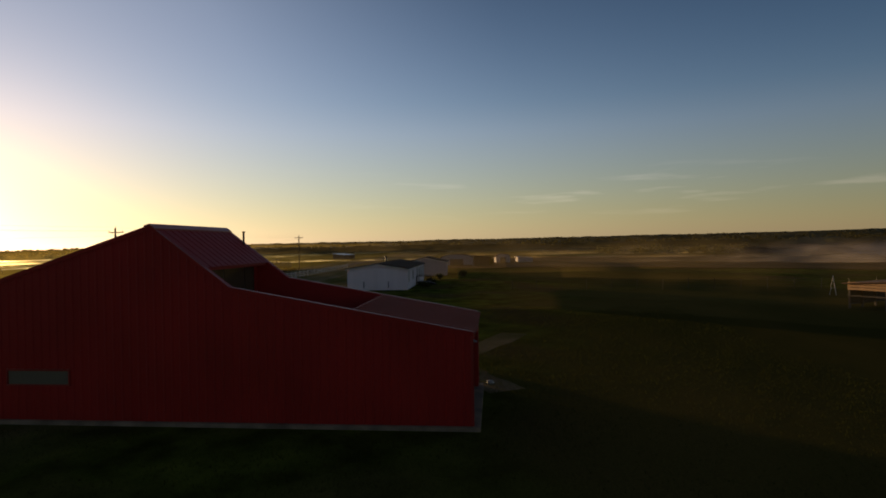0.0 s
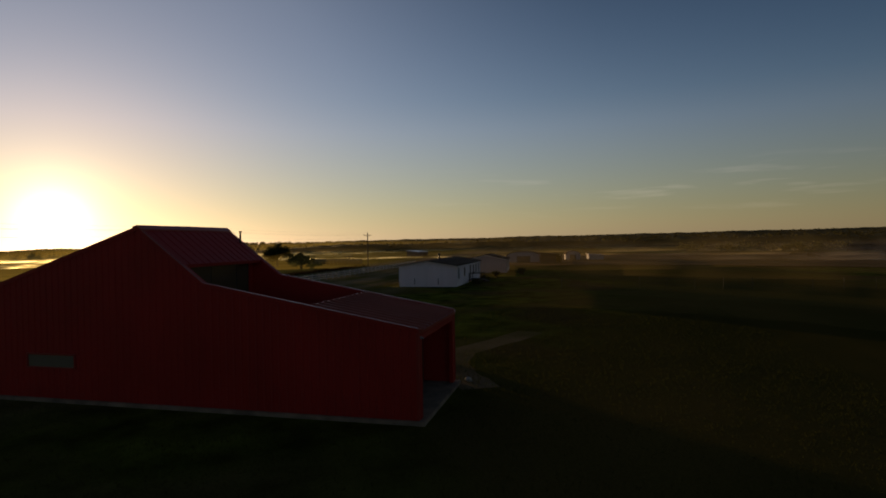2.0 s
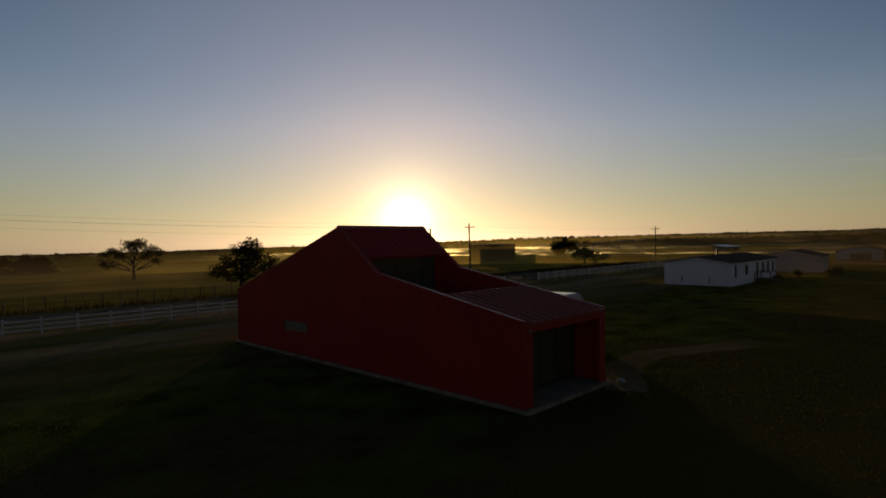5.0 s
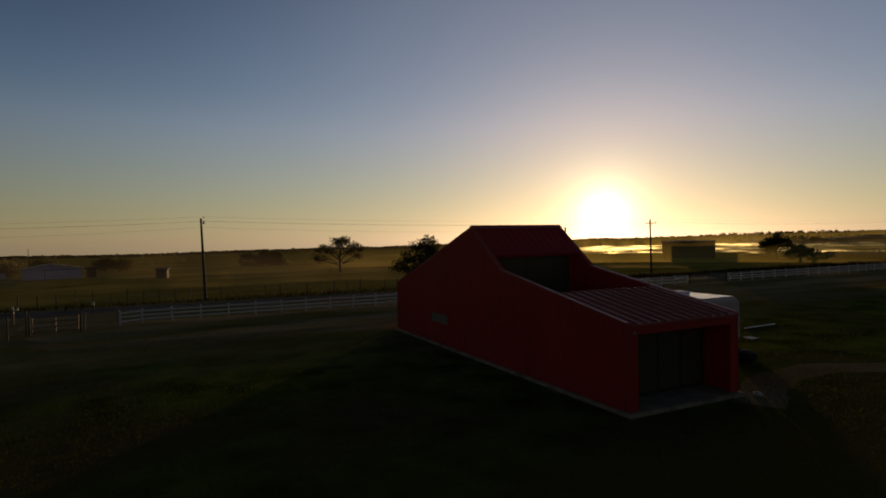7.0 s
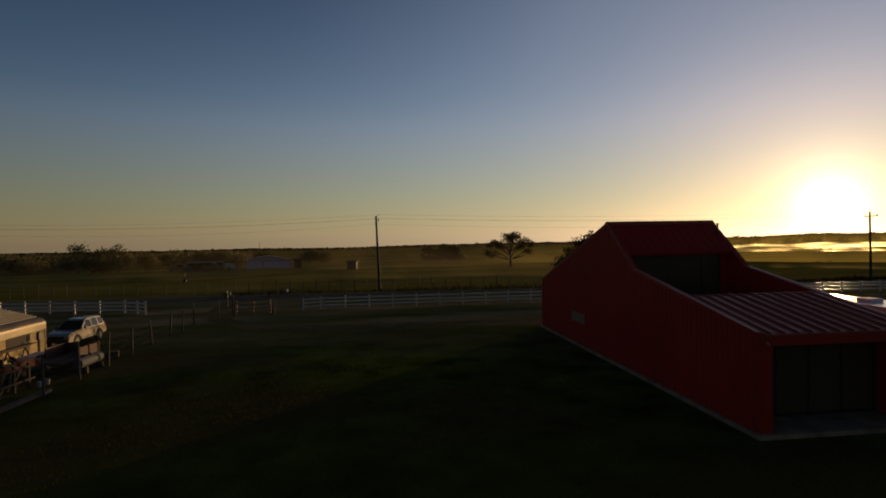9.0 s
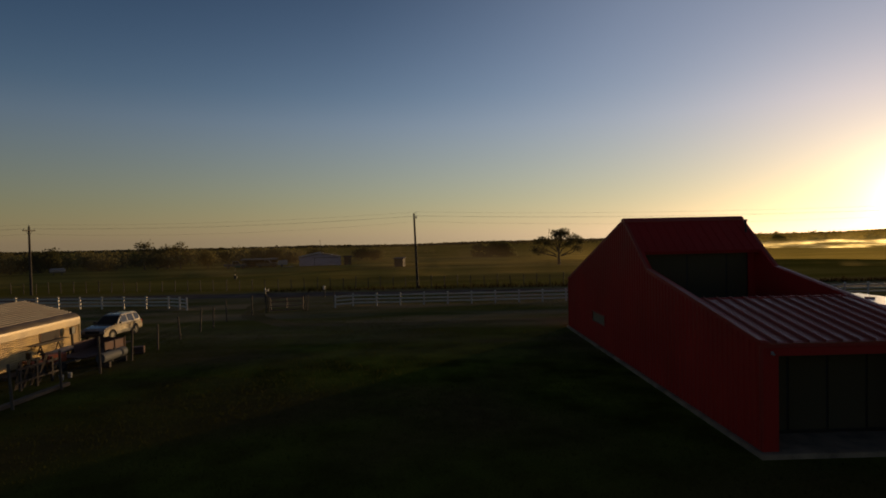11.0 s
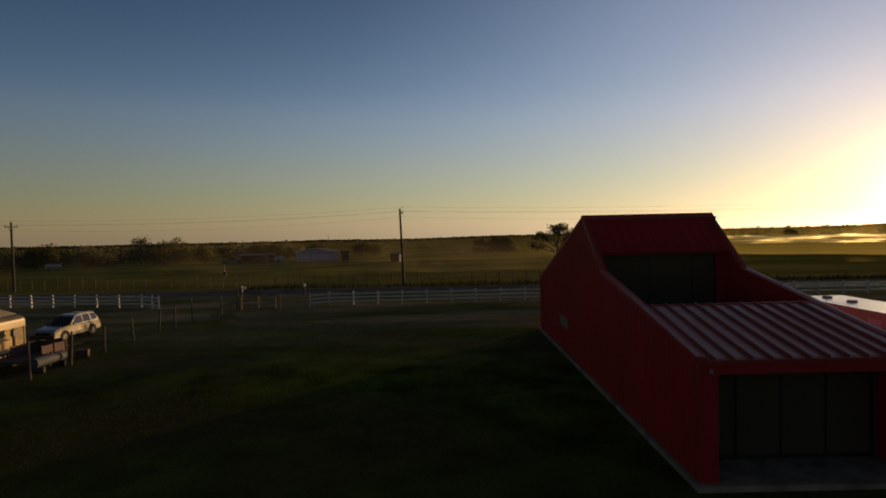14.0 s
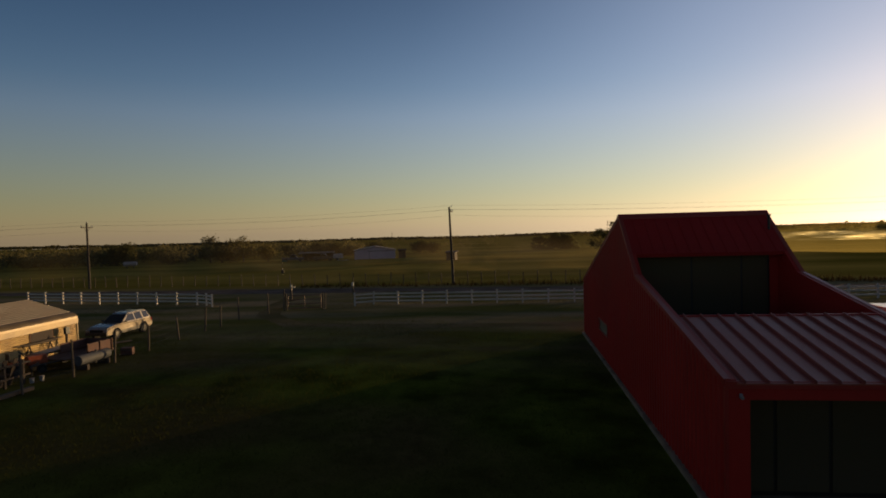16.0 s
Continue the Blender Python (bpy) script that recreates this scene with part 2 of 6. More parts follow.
LENS_CLEAR = glass_mat("headlamp_glass", (0.30, 0.30, 0.29), 0.08)
LENS_RED = glass_mat("tail_lamp_red", (0.35, 0.02, 0.02), 0.12)
# white sides darkened and warmed to show them in shade and glare
RV_SHADED = mat("camper_white_in_shade", (0.50, 0.37, 0.29), 0.35, 0, 0.05, 0.8, 18, 0.02)
# much brighter white for the top, to show the sky mirrored there
RV_TOP_LIT = mat("white_roof_in_sky_light", (0.70, 0.66, 0.62), 0.22, 0, 0.06, 0.8, 18, 0.02)
# darkened so the yard tank looks shaded, though the sun reaches it here
TANK_GREY = mat("dull_grey_paint", (0.065, 0.07, 0.082), 0.75, 0, 0.2, 2, 14, 0.05)
TARP_DARK = mat("black_tarpaulin", (0.014, 0.013, 0.013), 0.85, 0, 0.25, 1.5, 8, 0.5, dist=0.05, spec=0.2)
HAY = mat("dry_hay", (0.24, 0.17, 0.085), 0.95, 0, 0.3, 1.5, 25, 0.5)
BARK = mat("bark", (0.075, 0.055, 0.04), 0.95, 0, 0.3, 1.5, 14, 0.4, stretch=(2, 2, 0.4))
STONE = mat("pale_stone", (0.42, 0.40, 0.36), 0.9, 0, 0.2, 3, 25, 0.3)
LEAF = leaf_mat("leaves", (0.095, 0.100, 0.036))
LEAF_DULL = leaf_mat("dull_leaves", (0.120, 0.104, 0.045))
LEAF_DARK = leaf_mat("dark_leaves", (0.068, 0.066, 0.024))
GRASS_BLADE = leaf_mat("grass_blades", (0.048, 0.052, 0.010), 0.5, 0.02)
WEED = leaf_mat("brown_weeds", (0.040, 0.026, 0.010), 0.3, 0.02)
LEAF_FAR = leaf_mat("far_leaves", (0.050, 0.046, 0.018), 0.5, 0.02, (0.8, 1.25))


def ground_mat():
    """Pasture: green and dry patches, worn earth, with far fields in larger blocks."""
    m = bpy.data.materials.new("pasture")
    m.use_nodes = True
    n, l = m.node_tree.nodes, m.node_tree.links
    p = n["Principled BSDF"]
    p.inputs["Roughness"].default_value, p.inputs["Specular IOR Level"].default_value = 1.0, 0.0
    tc = n.new("ShaderNodeTexCoord")

    def noise_tex(scale, detail=6, stretch=None):
        t = n.new("ShaderNodeTexNoise")
        t.inputs["Scale"].default_value, t.inputs["Detail"].default_value = scale, detail
        if stretch:
            mp = n.new("ShaderNodeMapping")
            mp.inputs["Scale"].default_value = stretch
            l.new(tc.outputs["Object"], mp.inputs[0])
            l.new(mp.outputs[0], t.inputs["Vector"])
        else:
            l.new(tc.outputs["Object"], t.inputs["Vector"])
        return t.outputs[0]

    def blend(fac, a, b, lo, hi):
        r = n.new("ShaderNodeMapRange")
        r.inputs[1].default_value, r.inputs[2].default_value = lo, hi
        l.new(fac, r.inputs[0])
        mx = n.new("ShaderNodeMix")
        mx.data_type = "RGBA"
        l.new(r.outputs[0], mx.inputs[0])
        for sock, v in ((mx.inputs[6], a), (mx.inputs[7], b)):
            if isinstance(v, tuple):
                sock.default_value = (*v, 1)
            else:
                l.new(v, sock)
        return mx.outputs[2]

    green = blend(noise_tex(0.45, 10), (0.030, 0.040, 0.006), (0.112, 0.140, 0.020), 0.36, 0.66)
    dry = blend(noise_tex(1.7), (0.060, 0.044, 0.017), (0.108, 0.080, 0.034), 0.3, 0.7)
    col = blend(noise_tex(0.11, 8), green, dry, 0.48, 0.66)
    earth = blend(noise_tex(3.0), (0.054, 0.036, 0.017), (0.092, 0.064, 0.034), 0.3, 0.7)
    col = blend(noise_tex(0.05, 8, (1, 1.6, 1)), col, earth, 0.56, 0.68)
    far = blend(noise_tex(0.035, 7, (1, 1.8, 1)), (0.040, 0.041, 0.009), (0.088, 0.066, 0.018), 0.36, 0.64)
    col = blend(noise_tex(0.008, 4, (1, 2.2, 1)), col, far, 0.42, 0.58)
    # the paler, yellower field beyond the road
    beyond = blend(noise_tex(0.05, 8, (0.5, 1.6, 1)), (0.130, 0.110, 0.018), (0.275, 0.210, 0.046), 0.36, 0.64)
    place = n.new("ShaderNodeSeparateXYZ")
    l.new(tc.outputs["Object"], place.inputs[0])
    # thin trodden grass between the barn and the road
    trodden = blend(noise_tex(0.16, 9, (0.35, 1.6, 1)), (0.100, 0.102, 0.032), (0.240, 0.188, 0.110), 0.38, 0.62)
    col = blend(place.outputs[1], col, trodden, 11.0, 30.0)
    col = blend(place.outputs[1], col, beyond, 50.0, 56.0)
    grain = noise_tex(14.0, 5)
    hsv, r = n.new("ShaderNodeHueSaturation"), n.new("ShaderNodeMapRange")
    r.inputs[3].default_value, r.inputs[4].default_value = 0.55, 1.45
    l.new(grain, r.inputs[0])
    l.new(r.outputs[0], hsv.inputs["Value"])
    l.new(col, hsv.inputs["Color"])
    l.new(hsv.outputs[0], p.inputs["Base Color"])
    b = n.new("ShaderNodeBump")
    b.inputs["Strength"].default_value, b.inputs["Distance"].default_value = 0.09, 0.22
    lumps = n.new("ShaderNodeMath")
    lumps.operation = "MULTIPLY_ADD"
    l.new(noise_tex(4.0, 9), lumps.inputs[0])
    lumps.inputs[1].default_value = 0.14
    l.new(noise_tex(0.4, 3, (1, 1.5, 1)), lumps.inputs[2])
    l.new(lumps.outputs[0], b.inputs["Height"])
    l.new(b.outputs[0], p.inputs["Normal"])
    return m


LEAF_SIGN = mat("green_sign_paint", (0.03, 0.10, 0.06), 0.5, 0, 0.1, 2, 20, 0.02)
FIELD = mat("ploughed_soil", (0.140, 0.072, 0.036), 1.0, 0, 0.3, 0.05, 0.9, 0.3, tint=(0.062, 0.040, 0.014), spec=0.02, stretch=(1, 2, 1))
CANOPY = mat("tree_canopy", (0.052, 0.046, 0.018), 1.0, 0, 0.3, 0.02, 0.25, 0.5, tint=(0.040, 0.038, 0.014), dist=1.5, spec=0.02)
GROUND = ground_mat()
DIRT = mat("dirt_track", (0.185, 0.142, 0.082), 1.0, 0, 0.35, 0.25, 7, 0.08, tint=(0.105, 0.090, 0.036), spec=0.0)
GRAVEL_ROAD = mat("gravel_road", (0.150, 0.120, 0.108), 1.0, 0, 0.2, 0.4, 12, 0.2, tint=(0.075, 0.06, 0.05), spec=0.01)


def mist_mat(lo=0.42, hi=0.64, amp=0.75, power=1.4, colour=(0.85, 0.69, 0.36, 1), forward=0.0):
    """Thin ground mist: mostly clear, the rest scattering light through; densest low down, ragged above."""
    m = bpy.data.materials.new("ground_mist")
    m.use_nodes = True
    n, l = m.node_tree.nodes, m.node_tree.links
    n.remove(n["Principled BSDF"])
    out = n["Material Output"]
    tr, df, cl = n.new("ShaderNodeBsdfTranslucent"), n.new("ShaderNodeBsdfDiffuse"), n.new("ShaderNodeBsdfTransparent")
    tr.inputs[0].default_value = df.inputs[0].default_value = colour
    sc, mix = n.new("ShaderNodeMixShader"), n.new("ShaderNodeMixShader")
    sc.inputs[0].default_value = 0.25
    l.new(tr.outputs[0], sc.inputs[1])
    l.new(df.outputs[0], sc.inputs[2])
    scattered = sc.outputs[0]
    if forward:
        # droplets throw most of the light onward
        rf, fw = n.new("ShaderNodeBsdfRefraction"), n.new("ShaderNodeMixShader")
        rf.inputs["Color"].default_value = colour
        rf.inputs["Roughness"].default_value, rf.inputs["IOR"].default_value = 0.55, 1.3
        fw.inputs[0].default_value = forward
        l.new(scattered, fw.inputs[1])
        l.new(rf.outputs[0], fw.inputs[2])
        scattered = fw.outputs[0]
    uv, sep = n.new("ShaderNodeUVMap"), n.new("ShaderNodeSeparateXYZ")
    l.new(uv.outputs[0], sep.inputs[0])
    tc, mp, nz = n.new("ShaderNodeTexCoord"), n.new("ShaderNodeMapping"), n.new("ShaderNodeTexNoise")
    mp.inputs["Scale"].default_value = (0.016, 0.016, 0.06)
    l.new(tc.outputs["Object"], mp.inputs[0])
    l.new(mp.outputs[0], nz.inputs["Vector"])
    nz.inputs["Detail"].default_value = 5

    def op(kind, a, b):
        x = n.new("ShaderNodeMath")
        x.operation = kind
        for i, v in enumerate((a, b)):
            if isinstance(v, (int, float)):
                x.inputs[i].default_value = v
            else:
                l.new(v, x.inputs[i])
        return x.outputs[0]

    fade = op("POWER", op("SUBTRACT", 1.0, sep.outputs[1]), power)
    ends = op("MULTIPLY", op("MULTIPLY", sep.outputs[0], op("SUBTRACT", 1.0, sep.outputs[0])), 4.0)
    r = n.new("ShaderNodeMapRange")
    r.inputs[1].default_value, r.inputs[2].default_value = lo, hi
    l.new(nz.outputs[0], r.inputs[0])
    a = op("MULTIPLY", op("MULTIPLY", fade, ends), op("MULTIPLY", r.outputs[0], amp))
    l.new(a, mix.inputs[0])
    l.new(cl.outputs[0], mix.inputs[1])
    l.new(scattered, mix.inputs[2])
    l.new(mix.outputs[0], out.inputs[0])
    return m


# the yellow mist colours carry the gold of low sun and glare
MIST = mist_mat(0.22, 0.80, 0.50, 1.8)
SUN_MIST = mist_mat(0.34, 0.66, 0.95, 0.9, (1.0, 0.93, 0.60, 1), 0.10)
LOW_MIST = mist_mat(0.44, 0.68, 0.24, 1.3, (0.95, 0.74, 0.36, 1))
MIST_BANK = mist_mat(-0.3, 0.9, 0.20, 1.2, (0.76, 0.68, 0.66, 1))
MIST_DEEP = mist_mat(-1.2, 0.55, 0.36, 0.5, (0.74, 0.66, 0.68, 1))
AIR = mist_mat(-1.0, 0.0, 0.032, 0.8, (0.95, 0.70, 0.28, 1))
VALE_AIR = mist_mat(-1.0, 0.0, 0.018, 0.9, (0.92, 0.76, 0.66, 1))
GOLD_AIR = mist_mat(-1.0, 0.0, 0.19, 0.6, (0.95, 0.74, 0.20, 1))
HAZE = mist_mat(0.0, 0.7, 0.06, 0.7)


# ---------------------------------------------------------------- mesh tools
def mesh_of(name, bm, material, smooth=False):
    me = bpy.data.meshes.new(name)
    if smooth:
        for f in bm.faces:
            f.smooth = True
    bm.normal_update()
    bm.to_mesh(me)
    bm.free()
    me.materials.append(material)
    return me


def thing(name, label, category, at=(0, 0, 0), rz=0, group="", kind=""):
    ob = new(name)
    ob.empty_display_size = 0.3
    ob.matrix_basis = pose(*at, 0, 0, rz)
    return tagged(ob, label, category, group, kind)


def part(name, bm, material, parent, label="", smooth=False):
    ob = new(name, mesh_of(name, bm, material, smooth))
    ob.parent = parent
    return tagged(ob, label)


def piece(name, me, parent, m):
    ob = new(name, me)
    ob.parent = parent
    ob.matrix_basis = m
    return ob


def solid(name, bm, material, label, category="", kind="", smooth=False, at=(0, 0, 0), rz=0, group=""):
    ob = new(name, mesh_of(name, bm, material, smooth))
    ob.matrix_basis = pose(*at, 0, 0, rz)
    return tagged(ob, label, category, group, kind)


def box(bm, x0, x1, y0, y1, z0, z1, bevel=0.0, m=None):
    made = bmesh.ops.create_cube(bm, size=1.0, matrix=Matrix.LocRotScale(
        ((x0 + x1) / 2, (y0 + y1) / 2, (z0 + z1) / 2), None, (abs(x1 - x0), abs(y1 - y0), abs(z1 - z0))))
    vs = made["verts"]
    if bevel:
        es = list({e for v in vs for e in v.link_edges})
        got = bmesh.ops.bevel(bm, geom=es, offset=bevel, segments=2, profile=0.6, affect="EDGES")
        vs = list({v for f in got["faces"] for v in f.verts} | {v for v in vs if v.is_valid})
    if m is not None:
        bmesh.ops.transform(bm, matrix=m, verts=vs)
    return bm


def rod(bm, a, b, r0, r1=None, n=8):
    """A tapered round bar from a to b."""
    a, b = Vector(a), Vector(b)
    r1 = r0 if r1 is None else r1
    d = b - a
    q = d.to_track_quat("Z", "Y").to_matrix()
    rings = []
    for c, r in ((a, r0), (b, r1)):
        rings.append([bm.verts.new(c + q @ Vector((r * math.cos(k * math.tau / n), r * math.sin(k * math.tau / n), 0))) for k in range(n)])
    for k in range(n):
        bm.faces.new((rings[0][k], rings[0][(k + 1) % n], rings[1][(k + 1) % n], rings[1][k]))
    bm.faces.new(list(reversed(rings[0])))
    bm.faces.new(rings[1])
    return bm


def prism(bm, outline, axis, a, b):
    """An outline of (u, v) pairs, drawn out along an axis from a to b: x takes (y, z), y takes (x, z), z takes (x, y)."""
    def at(u, v, w):
        return {"x": (w, u, v), "y": (u, w, v), "z": (u, v, w)}[axis]
    lo = [bm.verts.new(at(u, v, a)) for u, v in outline]
    hi = [bm.verts.new(at(u, v, b)) for u, v in outline]
    n = len(outline)
    fs = [bm.faces.new((lo[k], lo[(k + 1) % n], hi[(k + 1) % n], hi[k])) for k in range(n)]
    fs += [bm.faces.new(list(reversed(lo))), bm.faces.new(hi)]
    bmesh.ops.recalc_face_normals(bm, faces=fs)
    return bm


BM = bmesh.new


def lerp_table(table, x):
    for (x0, y0), (x1, y1) in zip(table, table[1:]):
        if x <= x1:
            k = max(0.0, (x - x0) / (x1 - x0))
            k = k * k * (3 - 2 * k)
            return y0 + (y1 - y0) * k
    return table[-1][1]


# height of the far ridge, as an elevation in degrees by azimuth
RIDGE = [(-180, 0.2), (-90, 0.8), (-40, 0.85), (-20, 0.65), (0, 0.45), (20, 0.28), (36, 0.12), (48, -0.15), (60, -0.40),
         (76, -0.60), (92, -0.75), (116, -0.68), (140, -0.45), (180, 0.2)]


def ground_z(x, y):
    r = math.hypot(x, y)
    if r < 120:
        return 0.0
    az = math.degrees(math.atan2(y, x))
    top = 6.2 + math.tan(radians(lerp_table(RIDGE, az))) * 1200 - 5
    k = min(1.0, (r - 120) / 1080)
    z = top * k ** 1.3
    z += 1.2 * k * noise.noise(Vector((x * 0.006, y * 0.006, 3.1))) * 2
    if r > 1200:
        z -= (r - 1200) * 0.015
    return z


# ---------------------------------------------------------------- ground
def make_ground():
    bm = BM()
    rings = [0.0, 4, 8, 13, 18, 24, 30, 38, 47, 58, 70, 85, 100, 120, 145, 175, 210, 255, 310, 380, 460, 560, 680, 820, 1000,
             1200, 1450, 1800, 2300, 3000, 4400]
    n = 180
    rows = []
    for r in rings:
        row = []
        for k in range(n if r else 1):
            a = k * math.tau / n
            x, y = r * math.cos(a), r * math.sin(a)
            z = ground_z(x, y)
            if 26 < r < 120:
                z += 0.006 * noise.noise(Vector((x * 0.11, y * 0.11, 0)))
            row.append(bm.verts.new((x, y, z - 0.02)))
        rows.append(row)
    for k in range(n):
        bm.faces.new((rows[0][0], rows[1][k], rows[1][(k + 1) % n]))
    for a, b in zip(rows[1:], rows[2:]):
        for k in range(n):
            bm.faces.new((a[k], b[k], b[(k + 1) % n], a[(k + 1) % n]))
    solid("ground", bm, GROUND, "dark green pasture with dry and bare patches", "ground", "structure", smooth=True)


def strip(name, pts, width, material, label, z=0.03, seed=0):
    """A worn track along pts, with ragged edges."""
    rnd = random.Random(seed)
    bm = BM()
    fine = []
    for (x0, y0), (x1, y1) in zip(pts, pts[1:]):
        steps = max(2, int(math.hypot(x1 - x0, y1 - y0) / 1.5))
        fine += [(x0 + (x1 - x0) * k / steps, y0 + (y1 - y0) * k / steps) for k in range(steps)]
    fine.append(pts[-1])
    left, right, mid = [], [], []
    for i, (x, y) in enumerate(fine):
        xa, ya = fine[max(0, i - 1)]
        xb, yb = fine[min(len(fine) - 1, i + 1)]
        d = Vector((xb - xa, yb - ya)).normalized()
        nrm = Vector((-d.y, d.x))
        for side, store in ((1, left), (-1, right)):
            w = width / 2 * (1 + rnd.uniform(-0.16, 0.16))
            store.append(bm.verts.new((x + nrm.x * w * side, y + nrm.y * w * side, z - 0.056 + ground_z(x, y))))
        mid.append(bm.verts.new((x, y, z - 0.036 + ground_z(x, y))))
    for a in range(len(fine) - 1):
        bm.faces.new((left[a], mid[a], mid[a + 1], left[a + 1]))
        bm.faces.new((mid[a], right[a], right[a + 1], mid[a + 1]))
    bmesh.ops.recalc_face_normals(bm, faces=bm.faces[:])
    if sum(f.normal.z for f in bm.faces) < 0:
        bmesh.ops.reverse_faces(bm, faces=bm.faces[:])
    solid(name, bm, material, label, name, "structure", smooth=True)


make_ground()
strip("road", [(-260, 58), (-120, 54), (-59, 50), (-11, 48.5), (25, 46), (52, 44), (120, 43), (260, 44)], 6.0, GRAVEL_ROAD,
      "grey gravel country road between the fences", seed=1)
strip("driveway", [(-26.5, 45), (-26, 38), (-24, 31), (-20, 26.5), (-10, 25.5), (0, 26), (10, 27), (24, 26), (38, 31), (43.5, 38), (45, 43)], 2.6, DIRT,
      "faint dirt track through the grass behind the barn", z=0.028, seed=2)
strip("dirt_yard", [(5, -1.2), (9, 1.0), (12.5, 1.2), (16, -0.5), (20, -2.0)], 4.4, DIRT, "bare trodden earth beside the barn", z=0.024, seed=3)

# ---------------------------------------------------------------- the barn
W, L, EAVE, BASE = 5.56, 22.2, 3.2, 0.12
RIDGE_Y, RIDGE_Z, KINK_Y, KINK_Z, BACK_Z = 11.09, 6.88, 8.26, 4.72, 3.3
SHED_Y, MAIN_Y = 4.02, 9.25          # top of the low roof; foot of the steep roof
PORCH = 1.3


def profile(y):
    """Height of the gable wall's top."""
    for (y0, z0), (y1, z1) in zip(PROFILE, PROFILE[1:]):
        if y <= y1:
            return z0 + (z1 - z0) * (y - y0) / (y1 - y0)
    return PROFILE[-1][1]


PROFILE = [(0, EAVE), (KINK_Y, KINK_Z), (RIDGE_Y, RIDGE_Z), (L, BACK_Z)]


def ribbed_panel(y0, y1, holes=()):
    """A sheet of wall cladding in the y-z plane, ribs standing out towards -x; the top follows the gable."""
    marks, y = set(), y0
    marks |= {y0, y1}
    marks |= {p for p, _ in PROFILE if y0 < p < y1}
    k = math.ceil(y0 / 0.3048 - 1e-4)
    ribs = []
    while k * 0.3048 < y1 + 1e-4:
        c = k * 0.3048
        ribs.append(c)
        marks |= {v for v in (c - 0.05, c - 0.018, c + 0.018, c + 0.05) if y0 < v < y1}
        k += 1
    for h in holes:
        marks |= {v for v in (h[0], h[1]) if y0 < v < y1}
    ys = sorted(marks)

    def out(v):
        d = min((abs(v - c) for c in ribs), default=1)
        return -0.012 if d > 0.03 else -0.05
    bm = BM()
    for a, b in zip(ys, ys[1:]):
        if b - a < 1e-5:
            continue
        spans = [(0.15, None)]
        for h0, h1, z0, z1 in holes:
            if a >= h0 - 1e-6 and b <= h1 + 1e-6:
                spans = [(0.15, z0), (z1, None)]
        for lo, hi in spans:
            za, zb = (profile(a), profile(b)) if hi is None else (hi, hi)
            bm.faces.new([bm.verts.new(p) for p in ((out(a), a, lo), (out(a), a, za), (out(b), b, zb), (out(b), b, lo))])
    bmesh.ops.remove_doubles(bm, verts=bm.verts[:], dist=1e-5)
    return bm


def roof_panel(width, run, rise, seam=0.08):
    """A standing-seam sheet, from (0, 0, 0) up the slope, one raised seam on its edge."""
    bm = BM()
    ln = math.hypot(run, rise)
    sec = [(0, 0), (0.008, seam), (0.026, seam), (0.034, 0), (width, 0)] if seam else [(0, 0), (width, 0)]
    u = Vector((0, run / ln, rise / ln))
    nrm = Vector((0, -rise / ln, run / ln))
    lo, hi = [], []
    for x, h in sec:
        lo.append(bm.verts.new(Vector((x, 0, 0)) + nrm * h))
        hi.append(bm.verts.new(Vector((x, 0, 0)) + nrm * h + u * ln))
    for k in range(len(sec) - 1):
        bm.faces.new((lo[k], lo[k + 1], hi[k + 1], hi[k]))
    return bm


